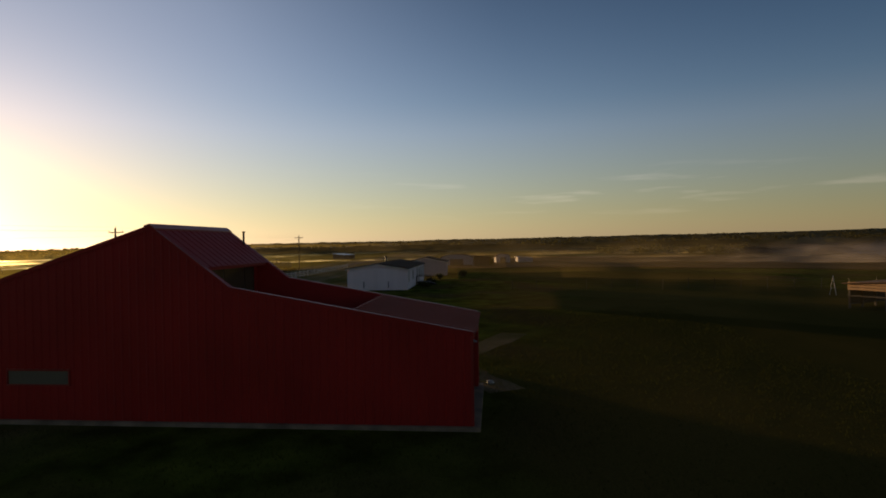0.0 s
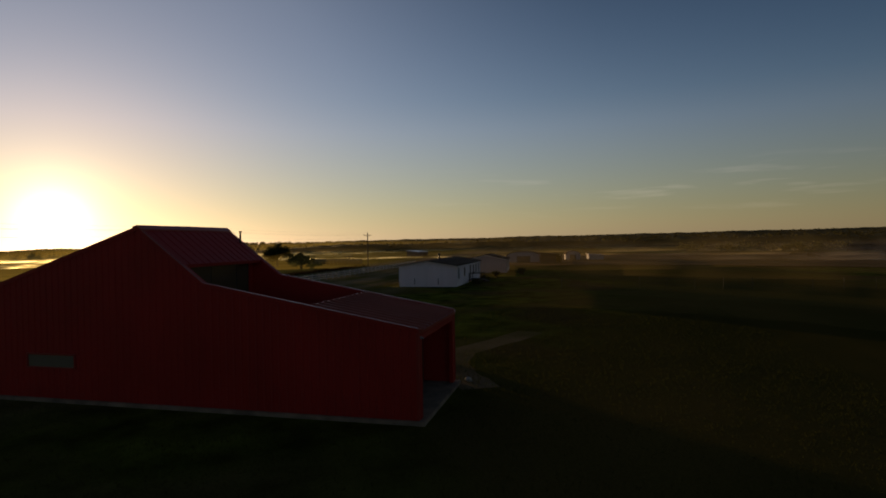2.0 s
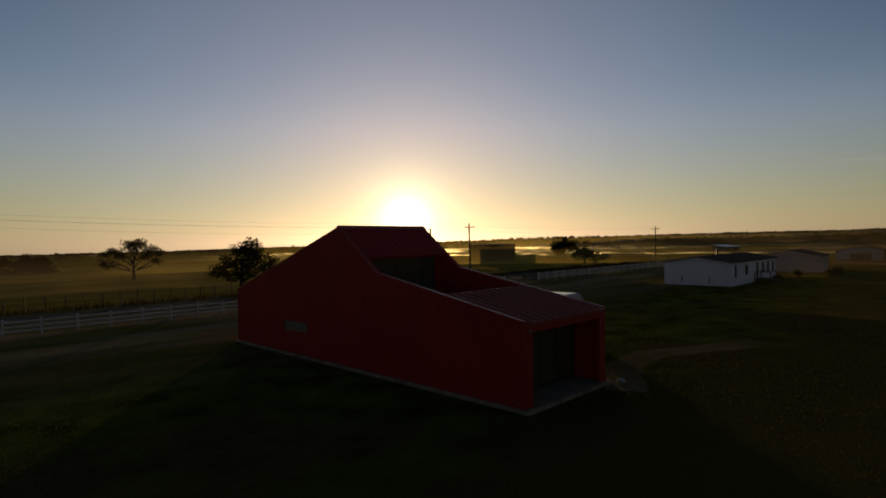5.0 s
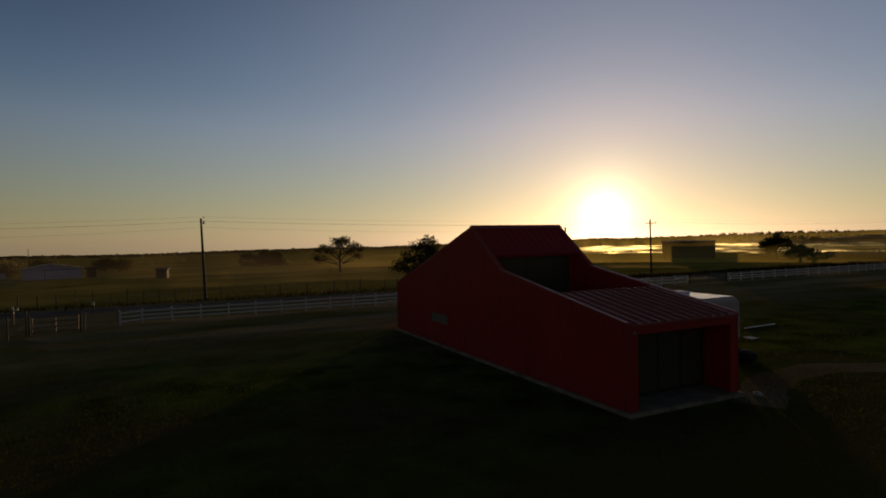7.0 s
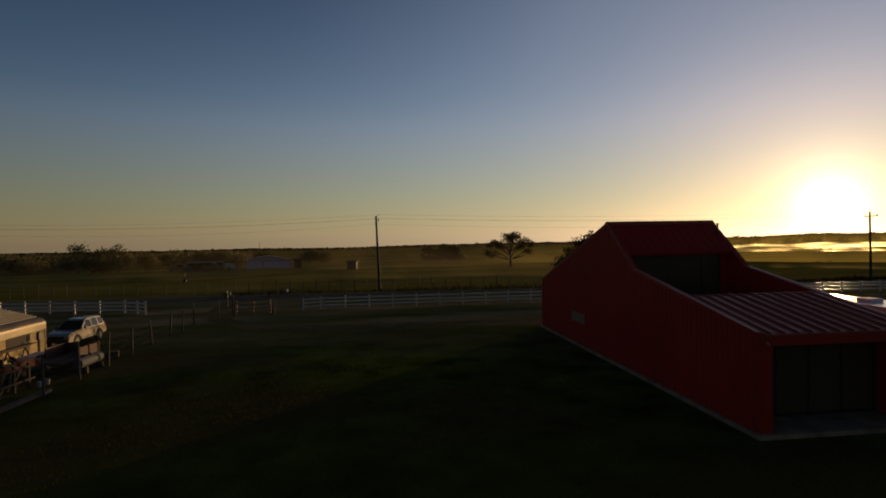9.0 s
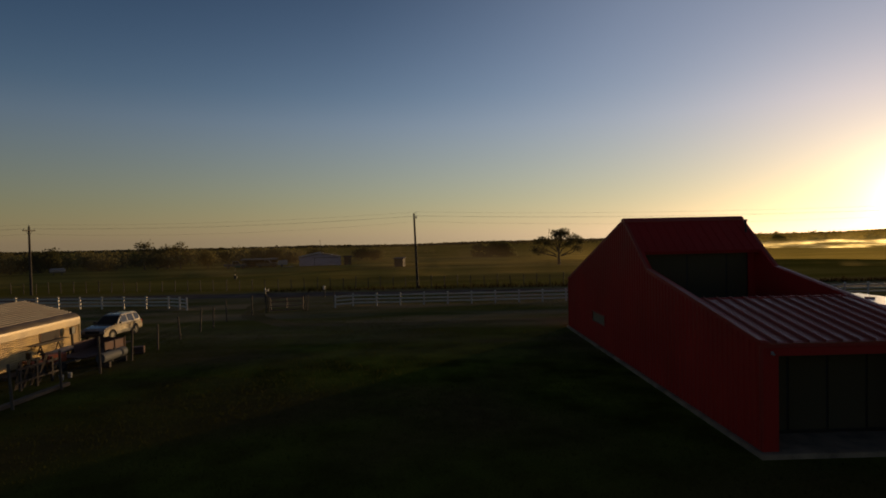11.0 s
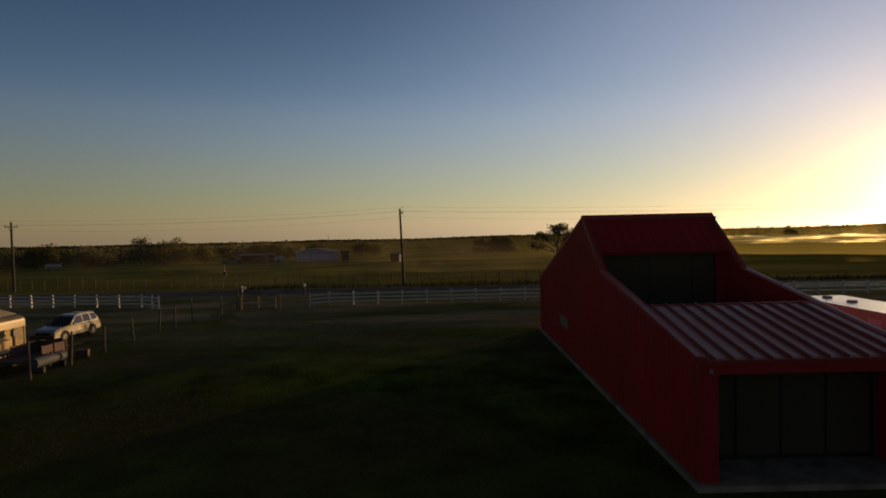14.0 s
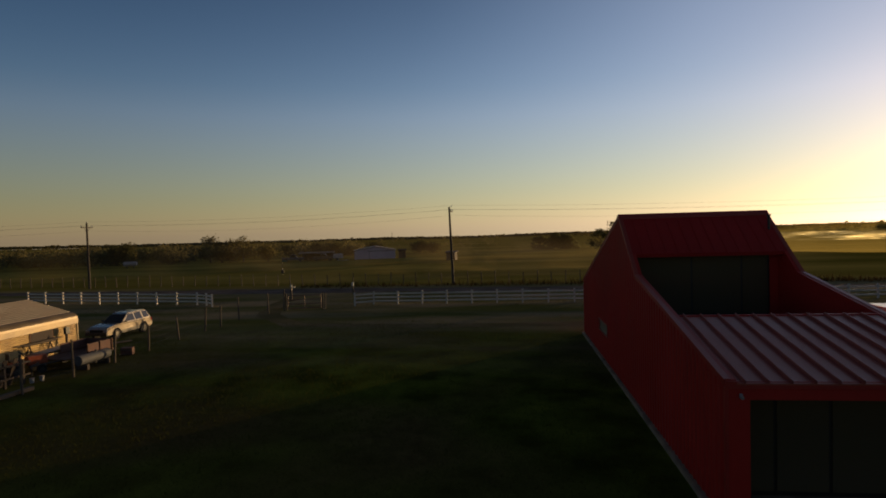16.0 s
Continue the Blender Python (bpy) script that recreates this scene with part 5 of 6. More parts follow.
part("steering_wheel", bm, STEEL_DARK, t)
part("headlight", rod(BM(), (0.94, -0.12, 0.68), (0.97, -0.12, 0.68), 0.07, n=12), LENS_CLEAR, t)
part("headlight", rod(BM(), (0.94, 0.12, 0.68), (0.97, 0.12, 0.68), 0.07, n=12), LENS_CLEAR, t)
for x, y, r in ((0.62, -0.42, 0.2), (0.62, 0.42, 0.2), (-0.42, -0.46, 0.28), (-0.42, 0.46, 0.28)):
    w = part("wheel", rod(BM(), (x, y - 0.09, r), (x, y + 0.09, r), r, n=18), RUBBER, t)
    part("rim", rod(BM(), (x, y - 0.095, r), (x, y + 0.095, r), r * 0.5, n=14), CHROME, w)

t = thing("sawhorse", "dark sawhorse with a plank across it", "sawhorse", (-29.85, 15.2, 0), 86)
for x in (-0.7, 0.7):
    for y in (-0.35, 0.35):
        part("leg", rod(BM(), (x, y, 0.0), (x * 0.9, 0, 1.0), 0.035, n=6), WOOD_DARK, t)
part("beam", box(BM(), -1.0, 1.0, -0.05, 0.05, 0.98, 1.08, 0.008), WOOD_DARK, t)
part("plank", box(BM(), -1.5, 1.3, -0.16, 0.16, 1.084, 1.12, 0.004), WOOD, t)

t = thing("meter_post", "dark post carrying a meter box beside the carport", "meter post", (-29.75, 16.95, 0), 0)
part("post", box(BM(), -0.05, 0.05, -0.05, 0.05, -0.2, 1.62, 0.008), WOOD_DARK, t)
part("meter_box", box(BM(), -0.06, 0.10, -0.15, 0.15, 1.20, 1.58, 0.02), STEEL_DARK, t)
t = thing("timber_rack", "weathered timber rack leaning with boards", "rack", (-27.0, 10.1, 0), 85)
for x in (-0.9, 0.0, 0.9):
    part("upright", box(BM(), x - 0.05, x + 0.05, -0.05, 0.05, -0.1, 1.12, 0.008), WOOD_DARK, t)
for z in (0.35, 0.92):
    part("crossbar", box(BM(), -1.2, 1.2, -0.09, -0.052, z, z + 0.09, 0.004), WOOD_DARK, t)
for k in range(4):
    part("board", box(BM(), -0.10, 0.10, -0.012, 0.012, 0.0, 1.3, 0.003, pose(-0.75 + 0.42 * k, 0.36, 0, 16, 3 * k - 5, 0)), WOOD_DARK, t)

bm = BM()
box(bm, -1.9, 1.9, -0.12, 0.12, 0.0, 0.16, 0.015)
solid("timber_beam", bm, WOOD, "long grey timber beam lying in the grass", "beam", at=(-25.7, 8.1, 0), rz=86)
bm = BM()
box(bm, -1.4, 1.4, -0.14, 0.14, 0.0, 0.07, 0.01)
solid("plank", bm, WOOD, "loose pale plank on the ground", "plank", at=(-29.3, 19.6, 0.0), rz=58)
for k, (x, y, r) in enumerate(((-28.3, 17.6, 10), (-29.3, 11.8, 60))):
    bm = BM()
    for j in range(5):
        box(bm, -0.6, 0.6, -0.5 + j * 0.22, -0.36 + j * 0.22, 0.11, 0.13)
    for j in (-0.55, 0.0, 0.55):
        box(bm, j - 0.04, j + 0.04, -0.5, 0.52, 0.0, 0.109)
    solid("pallet", bm, WOOD, "weathered wooden pallet lying in the yard", "pallet", at=(x, y, 0), rz=r, group="pallets in the yard")
for k, (x, y) in enumerate(((-26.5, 11.0), (-26.4, 11.45))):
    bm = BM()
    rod(bm, (0, 0, 0), (0, 0, 0.24), 0.08, 0.105, 14)
    solid("bucket", bm, PORCELAIN, "white plastic bucket in the yard", "bucket", at=(x, y, 0), group="buckets in the yard")
bm = BM()
box(bm, -0.26, 0.26, -0.18, 0.18, 0.0, 0.36, 0.03)
box(bm, -0.28, 0.28, -0.20, 0.20, 0.33, 0.40, 0.02)
solid("cool_box", bm, PORCELAIN, "pale plastic cool box on the trodden grass", "cool box", at=(-28.9, 14.1, 0), rz=35)
t = thing("work_bench", "low dark work bench with pale sheets stacked on it", "bench", (-28.95, 14.9, 0), 86)
for x in (-0.9, 0.9):
    for y in (-0.35, 0.35):
        part("leg", box(BM(), x - 0.05, x + 0.05, y - 0.05, y + 0.05, 0, 0.62), WOOD_DARK, t)
part("top", box(BM(), -1.1, 1.1, -0.45, 0.45, 0.62, 0.68, 0.006), WOOD_DARK, t)
for k in range(3):
    part("sheet", box(BM(), -0.9 + 0.1 * k, 0.9, -0.4, 0.36 - 0.05 * k, 0.684 + 0.02 * k, 0.70 + 0.02 * k, 0, pose(0, 0, 0, 0, 0, 3 * k)), METAL_PALE, t)


# ---------------------------------------------------------------- the parked car
def make_suv(at, rz):
    """Front towards +x; the wheels' centres at x = -1.38 and 1.32."""
    c = thing("car", "silver-beige four-door estate SUV with dark lower trim", "car", (*at, 0), rz)
    c.scale = (0.94, 0.92, 0.93)
    hw = 0.86

    def arch(x):
        return [(x + 0.43 * math.cos(a), 0.36 + 0.42 * math.sin(a)) for a in np.linspace(0, math.pi, 9)]
    side = [(-2.20, 0.40), (-2.27, 0.62), (-2.25, 0.86), (-2.16, 1.02), (-0.6, 1.035), (0.80, 1.03), (1.30, 1.00), (1.85, 0.92), (2.12, 0.82), (2.22, 0.62), (2.18, 0.40)]
    bm = BM()
    prism(bm, side + arch(1.32) + arch(-1.38), "y", -hw, hw)
    long_edges = [e for e in bm.edges if abs(e.verts[0].co.y - e.verts[1].co.y) < 1e-4 and min(e.verts[0].co.z, e.verts[1].co.z) > 0.79]
    bmesh.ops.bevel(bm, geom=long_edges, offset=0.075, segments=3, affect="EDGES")
    part("body", bm, CAR_PAINT, c)

    # cabin: an outline from the side, leaning inwards towards the roof
    def lean(z):
        return 0.81 - 0.17 * (z - 1.02) / 0.60
    outline = [(-2.16, 1.02), (-2.10, 1.30), (-1.97, 1.55), (-1.80, 1.62), (-1.0, 1.65), (-0.25, 1.63), (0.02, 1.57), (0.80, 1.02)]
    bm = BM()
    rows = [[bm.verts.new((x, s_ * lean(z), z)) for x, z in outline] for s_ in (-1, 1)]
    for k in range(len(outline) - 1):
        bm.faces.new((rows[0][k], rows[1][k], rows[1][k + 1], rows[0][k + 1]))
    bm.faces.new(rows[0])
    bm.faces.new(list(reversed(rows[1])))
    bmesh.ops.recalc_face_normals(bm, faces=bm.faces[:])
    bmesh.ops.bevel(bm, geom=[e for e in bm.edges if abs(e.verts[0].co.y - e.verts[1].co.y) < 0.2 and e.verts[0].co.z > 1.28 and e.verts[1].co.z > 1.28], offset=0.05, segments=3, affect="EDGES")
    part("cabin", bm, CAR_PAINT, c, smooth=False)

    def slab(quad, off):
        """A thin pane from four points, drawn back by off."""
        bm = BM()
        f = [bm.verts.new(p) for p in quad]
        g = [bm.verts.new(Vector(p) - Vector(off)) for p in quad]
        bm.faces.new(f)
        bm.faces.new(list(reversed(g)))
        for k in range(4):
            bm.faces.new((f[k], f[(k + 1) % 4], g[(k + 1) % 4], g[k]))
        bmesh.ops.recalc_face_normals(bm, faces=bm.faces[:])
        return bm
    for s in (-1, 1):
        for quad in (((-0.56, 1.07), (0.52, 1.07), (0.0, 1.52), (-0.50, 1.56)), ((-1.38, 1.07), (-0.66, 1.07), (-0.60, 1.56), (-1.26, 1.57)), ((-2.06, 1.10), (-1.48, 1.07), (-1.38, 1.57), (-1.92, 1.53))):
            part("side_window", slab([(x, s * (lean(z) + 0.008), z) for x, z in quad], (0, s * 0.02, 0)), DARK_GLASS, c)
    part("windscreen", slab([(0.80, -0.73, 1.05), (0.80, 0.73, 1.05), (0.09, 0.60, 1.55), (0.09, -0.60, 1.55)], (0.02, 0, 0)), DARK_GLASS, c)
    part("rear_window", slab([(-2.145, -0.72, 1.16), (-2.145, 0.72, 1.16), (-2.005, 0.62, 1.52), (-2.005, -0.62, 1.52)], (-0.02, 0, 0)), DARK_GLASS, c)
    # front bumper's shade comes from its dark cladding colour
    part("front_bumper", box(BM(), 2.10, 2.30, -0.85, 0.85, 0.36, 0.60, 0.05), CAR_CLAD, c)
    part("rear_bumper", box(BM(), -2.36, -2.20, -0.85, 0.85, 0.40, 0.62, 0.05), CAR_CLAD, c)
    part("grille", box(BM(), 2.10, 2.235, -0.50, 0.50, 0.61, 0.78, 0.01), RUBBER, c)
    for x in (-1.5, -0.6):
        part("roof_crossbar", rod(BM(), (x, -0.55, 1.715), (x, 0.55, 1.715), 0.022), STEEL_DARK, c)
    for s in (-1, 1):
        part("lower_trim", box(BM(), -0.92, 0.86, s * hw - 0.014 * (s < 0), s * hw + 0.014 * (s > 0), 0.36, 0.58, 0.004), CAR_CLAD, c)
        part("headlight", box(BM(), 2.10, 2.225, s * 0.67 - 0.15, s * 0.67 + 0.15, 0.63, 0.77, 0.02), LENS_CLEAR, c)
        part("tail_light", box(BM(), -2.29, -2.19, s * 0.79 - 0.06, s * 0.79 + 0.06, 0.70, 0.98, 0.01), LENS_RED, c)
        part("door_mirror", box(BM(), 0.46, 0.60, s * 0.94 - 0.09, s * 0.94 + 0.09, 1.06, 1.20, 0.03), STEEL_DARK, c)
        part("roof_rail", rod(BM(), (-1.8, s * 0.55, 1.70), (-0.1, s * 0.55, 1.70), 0.02), STEEL_DARK, c)
        for x in (-1.75, -0.95, -0.15):
            part("rail_foot", rod(BM(), (x, s * 0.55, 1.60), (x, s * 0.55, 1.70), 0.02), STEEL_DARK, c)
        for x in (-0.62, 0.30):
            part("door_gap", box(BM(), x - 0.008, x + 0.008, s * hw - 0.004, s * hw + 0.004, 0.59, 1.02), RUBBER, c)
        for x in (0.02, -1.0):
            part("door_handle", box(BM(), x - 0.5, x - 0.36, s * hw - 0.015, s * hw + 0.015, 0.90, 0.94, 0.005), STEEL_DARK, c)
        for x in (-1.38, 1.32):
            bm = BM()
            for (xa, za), (xb, zb) in zip(arch(x), arch(x)[1:]):
                rod(bm, (xa, s * 0.845, za), (xb, s * 0.845, zb), 0.035, n=6)
            part("wheel_arch", bm, CAR_CLAD, c)
            bm = BM()
            rod(bm, (x, s * 0.76 - 0.11, 0.345), (x, s * 0.76 + 0.11, 0.345), 0.345, n=24)
            w = part("wheel", bm, RUBBER, c)
            part("rim", rod(BM(), (x, s * 0.76 - 0.115, 0.345), (x, s * 0.76 + 0.115, 0.345), 0.19, n=18), CHROME, w)


make_suv((-30.75, 22.75), -93)


# ---------------------------------------------------------------- camper beside the barn
def make_camper(at):
    c = thing("camper_trailer", "white travel trailer with roof vents parked beside the barn", "camper", (*at, 0))
    ln, wd = 8.6, 2.5
    bm = BM()
    prism(bm, [(0.0, 0.72), (ln - 0.5, 0.72), (ln, 1.2), (ln, 2.3), (ln - 0.55, 2.88), (0.25, 2.90), (0.0, 2.7)], "x", 0, wd)
    bmesh.ops.bevel(bm, geom=[e for e in bm.edges if e.verts[0].co.z > 2.2 and e.verts[1].co.z > 2.2], offset=0.06, segments=2, affect="EDGES")
    part("body", bm, RV_SHADED, c)
    # sheet added over the body so the top looks brightly lit
    part("roof_sheet", prism(BM(), [(0.30, 2.905), (ln - 0.60, 2.885), (ln - 0.60, 2.897), (0.30, 2.917)], "x", 0.07, wd - 0.07), RV_TOP_LIT, c, "added smooth roof sheet, brightened for the reflected sky")
    part("chassis", box(BM(), 0.3, wd - 0.3, 0.2, ln + 0.9, 0.52, 0.70, 0.01), STEEL_DARK, c)
    for y in (3.2, 4.1):
        for x in (0.16, wd - 0.16):
            w = part("wheel", rod(BM(), (x - 0.1, y, 0.36), (x + 0.1, y, 0.36), 0.36, n=20), RUBBER, c)
            part("rim", rod(BM(), (x - 0.105, y, 0.36), (x + 0.105, y, 0.36), 0.2, n=16), CHROME, w)
    for y in (5.4, 7.0):
        part("roof_vent", box(BM(), 1.0, 1.3, y, y + 0.3, 2.885, 2.99, 0.03), SIDING_GREY, c)
    part("air_conditioner", box(BM(), 0.9, 1.6, 2.4, 3.2, 2.885, 3.08, 0.06), SIDING, c)
    for y, w, z, h in ((0.9, 0.9, 1.6, 0.7), (5.0, 1.2, 1.6, 0.7)):
        for x0, x1 in ((-0.02, 0.012), (wd - 0.012, wd + 0.02)):
            part("window", box(BM(), x0, x1, y, y + w, z, z + h, 0.004), DARK_GLASS, c)
    part("door", box(BM(), -0.025, 0.01, 2.4, 3.1, 0.85, 2.6, 0.006), SIDING, c)
    part("rear_window", box(BM(), 0.7, 1.8, -0.02, 0.012, 1.7, 2.3, 0.004), SIDING_GREY, c)
    for x in (0.3, wd - 0.3):
        for y in (0.5, ln - 0.7):
            part("stabiliser", rod(BM(), (x, y, 0.0), (x, y, 0.55), 0.05, n=8), STEEL_DARK, c)


make_camper((10.6, 5.5))
rnd = random.Random(11)
bm = BM()
bmesh.ops.create_icosphere(bm, subdivisions=3, radius=1.0, matrix=Matrix.Diagonal((0.85, 0.5, 0.28, 1)))
for v in bm.verts:
    v.co *= 1 + 0.22 * noise.noise(v.co * 2.2) + 0.07 * noise.noise(v.co * 6)
    v.co.z = max(-0.22, v.co.z) + 0.22
    if v.co.z < 0.2:
        v.co.x *= 1.08
        v.co.y *= 1.08
solid("covered_machine", bm, TARP_DARK, "machine under a black tarpaulin on bare ground", "covered machine", at=(11.4, 4.0, 0.0), rz=10, smooth=True)
bm = BM()
box(bm, -0.5, 0.5, -0.3, 0.3, 0.0, 0.02, 0.004, pose(0, 0, 0.03, 6, 3, 0))
solid("scrap_sheet", bm, DULL_SHEET, "dull scrap metal sheet lying on the bare ground", "metal sheet", at=(16.9, 7.6, 0.0), rz=10)
bm = BM()
rod(bm, (-1.6, 0, 0.05), (1.6, 0, 0.05), 0.05, n=10)
solid("pipe", bm, WHITE_PAINT, "white plastic pipe lying in the grass", "pipe", at=(21.2, 10.05, 0), rz=1.5)
bm = BM()
bmesh.ops.create_icosphere(bm, subdivisions=2, radius=0.17)
for v in bm.verts:
    v.co *= 1 + 0.25 * noise.noise(v.co * 6)
    v.co.z = max(-0.08, v.co.z * 0.7) + 0.08
solid("stone", bm, STONE, "pale stone lying beside the concrete slab", "stone", at=(6.05, -0.5, 0))


# ---------------------------------------------------------------- trees
def branches(bm, base, aim, length, r, depth, rnd, tips, bend=0.35):
    """Limbs that fork and taper; the tips are collected for the leaves."""
    p, d = Vector(base), Vector(aim).normalized()
    segs = 3
    for k in range(segs):
        q = p + d * (length / segs)
        rod(bm, p, q, r * (1 - 0.28 * k / segs), r * (1 - 0.28 * (k + 1) / segs), 6 if depth > 1 else 4)
        p = q
        d = (d + Vector((rnd.uniform(-1, 1), rnd.uniform(-1, 1), rnd.uniform(-0.4, 0.6))) * bend * 0.5).normalized()
    if depth == 0:
        tips.append(p)
        return
    for k in range(3 if depth > 1 else 2 + (rnd.random() < 0.5)):
        turn = Vector((rnd.uniform(-1, 1), rnd.uniform(-1, 1), rnd.uniform(-0.15, 0.75)))
        branches(bm, p, d * 0.75 + turn * 0.85, length * rnd.uniform(0.6, 0.85), r * 0.62, depth - 1, rnd, tips, bend)
    tips.append(p)


def leaves(bm, centres, spread, count, size, rnd, flat=0.75):
    for _ in range(count):
        c = centres[rnd.randrange(len(centres))]
        o = Vector([max(-1.5, min(1.5, rnd.gauss(0, 1))) for _ in range(3)]) * spread * 0.5
        o.z *= flat
        s = size * rnd.uniform(0.5, 1.3)
        q = Euler((rnd.uniform(0, 6.3), rnd.uniform(0, 6.3), rnd.uniform(0, 6.3))).to_matrix()
        vs = [bm.verts.new(c + o + q @ Vector(p) * s) for p in ((-0.5, -0.2, 0), (0.1, -0.5, 0.1), (0.5, 0.15, 0), (-0.1, 0.5, -0.1))]
        bm.faces.new(vs)


def make_tree(x, y, h, label, seed, leaf, crown=2.5, count=1800, size=0.32, trunk=0.16, r=0.22, depth=3, clump=1.2, lean=(0, 0), group=""):
    """h: the top of the leaves; crown: the crown's half width."""
    rnd = random.Random(seed)
    t = thing("tree", label, "tree", (x, y, ground_z(x, y) - 0.05), 0, group)
    bm, tips = BM(), []
    hb = h * trunk
    foot = Vector((lean[0] * 0.3, lean[1] * 0.3, hb))
    rod(bm, (0, 0, -0.2), foot, r * 1.25, r, 10)
    fixed = set(bm.verts)
    n = 6
    for k in range(n):
        a = k * math.tau / n + rnd.uniform(-0.5, 0.5)
        branches(bm, foot - Vector((0, 0, hb * rnd.uniform(0.0, 0.12))), (math.cos(a) + lean[0], math.sin(a) + lean[1], rnd.uniform(0.15, 1.4)), h * 0.30, r * 0.62, depth - 1, rnd, tips)
    top = max(p.z for p in tips)
    wide = sorted(math.hypot(p.x, p.y) for p in tips)[int(len(tips) * 0.92)]
    kz, kr = (h - clump * 0.55 - hb) / (top - hb), max(0.3, crown - clump * 0.6) / wide

    def fit(p):
        z = hb + (p.z - hb) * kz
        return Vector((p.x * kr, p.y * kr, max(z, hb * 0.55)))
    for v in bm.verts:
        if v not in fixed:
            v.co = fit(v.co)
    tips = [fit(p) for p in tips]
    part("trunk", bm, BARK, t)
    if count:
        bm = BM()
        leaves(bm, tips, clump, count, size, rnd)
        part("crown", bm, leaf, t)
    return t


def lobed_tree(x, y, label, seed, leaf, lobes, fork, r, size, turn=0.0, density=170, twigs=9, group=""):
    """A tree whose limbs each carry a clump: lobes are (across, up, radius, fullness); turn: the heading of 'across'."""
    rnd = random.Random(seed)
    t = thing("tree", label, "tree", (x, y, ground_z(x, y) - 0.05), turn, group)
    bm, cb = BM(), BM()
    lean = rnd.uniform(-0.15, 0.15)
    rod(bm, (0, 0, -0.3), (lean * 0.5, 0, fork * 0.5), r * 1.35, r, 10)
    rod(bm, (lean * 0.5, 0, fork * 0.5), (lean, 0, fork), r, r * 0.85, 10)
    peak = max(w for _, w, _, _ in lobes)
    rod(bm, (lean, 0, fork * 0.98), (lean * 1.6 + 0.1, 0.05, fork + (peak - fork) * 0.3), r * 0.8, r * 0.5, 9)
    rod(bm, (lean * 1.6 + 0.1, 0.05, fork + (peak - fork) * 0.3), (lean * 0.8, -0.05, fork + (peak - fork) * 0.62), r * 0.5, r * 0.22, 8)
    for u, w, rad, full in lobes:
        start = Vector((lean, 0, fork * rnd.uniform(0.82, 1.0)))
        climb = max(0.0, (w - fork) * rnd.uniform(0.25, 0.5))
        start += Vector((u * 0.12, 0, climb * (0.5 if abs(u) > 0.6 * w else 1.0)))
        end = Vector((u, rnd.uniform(-0.5, 0.5) * max(abs(u), rad), w - rad * 0.25))
        pts = [start]
        for k in (0.3, 0.6, 0.85, 1.0):
            p = start.lerp(end, k)
            p.z += (end.z - start.z) * 0.18 * math.sin(k * math.pi) * (1 if abs(u) < w * 0.5 else -0.7)
            pts.append(p + Vector([rnd.uniform(-1, 1) * 0.16 * rad for _ in range(3)]) * (k < 1))
        rr = r * (0.26 + 0.11 * rad)
        for k, (p, q) in enumerate(zip(pts, pts[1:])):
            rod(bm, p, q, rr * (1 - 0.2 * k), rr * (0.8 - 0.2 * k), 7)
        tips = []
        for k in range(twigs):
            d = Vector((rnd.gauss(0, 1), rnd.gauss(0, 1), rnd.gauss(0.15, 0.75))).normalized()
            tip = end + Vector((d.x, d.y, d.z * 0.72)) * rad * rnd.uniform(0.55, 0.95)
            mid = pts[-2].lerp(tip, 0.55) + Vector((0, 0, 0.08 * rad))
            rod(bm, pts[-2].lerp(end, rnd.uniform(0.2, 1.0)), mid, rr * 0.22, rr * 0.14, 5)
            rod(bm, mid, tip, rr * 0.14, rr * 0.05, 4)
            tips += [tip, tip.lerp(mid, 0.4)]
        leaves(cb, tips, rad * 0.62, int(density * full * rad * rad), size, rnd, 0.7)
    part("trunk", bm, BARK, t)
    part("crown", cb, leaf, t)
    return t


def dome(h, half, n, seed, low=0.35):
    """Clumps that fill a broad crown of height h and half width half."""
    rnd = random.Random(seed)
    out = []
    for k in range(n):
        a = -1 + 2 * (k + 0.5) / n
        w = h * (low + (0.86 - low) * math.sqrt(max(0.0, 1 - a * a)) * rnd.uniform(0.65, 1.0))
        out.append((a * half * 0.86, w, half * rnd.uniform(0.28, 0.40), 1.0))
        out.append((a * half * 0.55, h * rnd.uniform(low, 0.72), half * 0.34, 1.0))
    return out


# the two field trees behind the barn and the pair in the mist
lobed_tree(14.5, 52.0, "broad dark leafy tree beyond the white fence", 21, LEAF_DARK,
           [(1.1, 6.0, 1.35, 1.3), (-0.4, 5.5, 1.3, 1.3), (2.4, 5.1, 1.35, 1.3), (-1.6, 4.4, 1.3, 1.3), (-2.6, 3.3, 1.2, 1.2), (0.7, 4.2, 1.7, 1.3),
            (2.5, 3.5, 1.4, 1.0), (0.0, 3.0, 1.4, 1.0), (-1.4, 2.7, 1.2, 0.9), (3.3, 4.2, 0.9, 0.9)], 1.7, 0.27, 0.21, -18, 330, 10)
lobed_tree(16.8, 99.5, "open-crowned lone tree with bare twisting limbs", 8, LEAF_DULL,
           [(-0.9, 6.6, 1.35, 1.0), (1.0, 6.8, 1.3, 1.0), (0.2, 5.5, 1.1, 0.6), (2.9, 5.6, 1.45, 0.9), (4.2, 4.9, 1.1, 0.8), (3.9, 3.6, 1.2, 0.7), (-2.6, 5.2, 1.45, 0.9),
            (-4.4, 4.9, 1.1, 0.8), (-4.9, 3.6, 1.1, 0.7), (-3.4, 3.0, 1.3, 0.6), (1.9, 4.3, 1.2, 0.5), (-1.5, 4.6, 1.1, 0.5)], 1.5, 0.30, 0.22, -17, 420, 13)
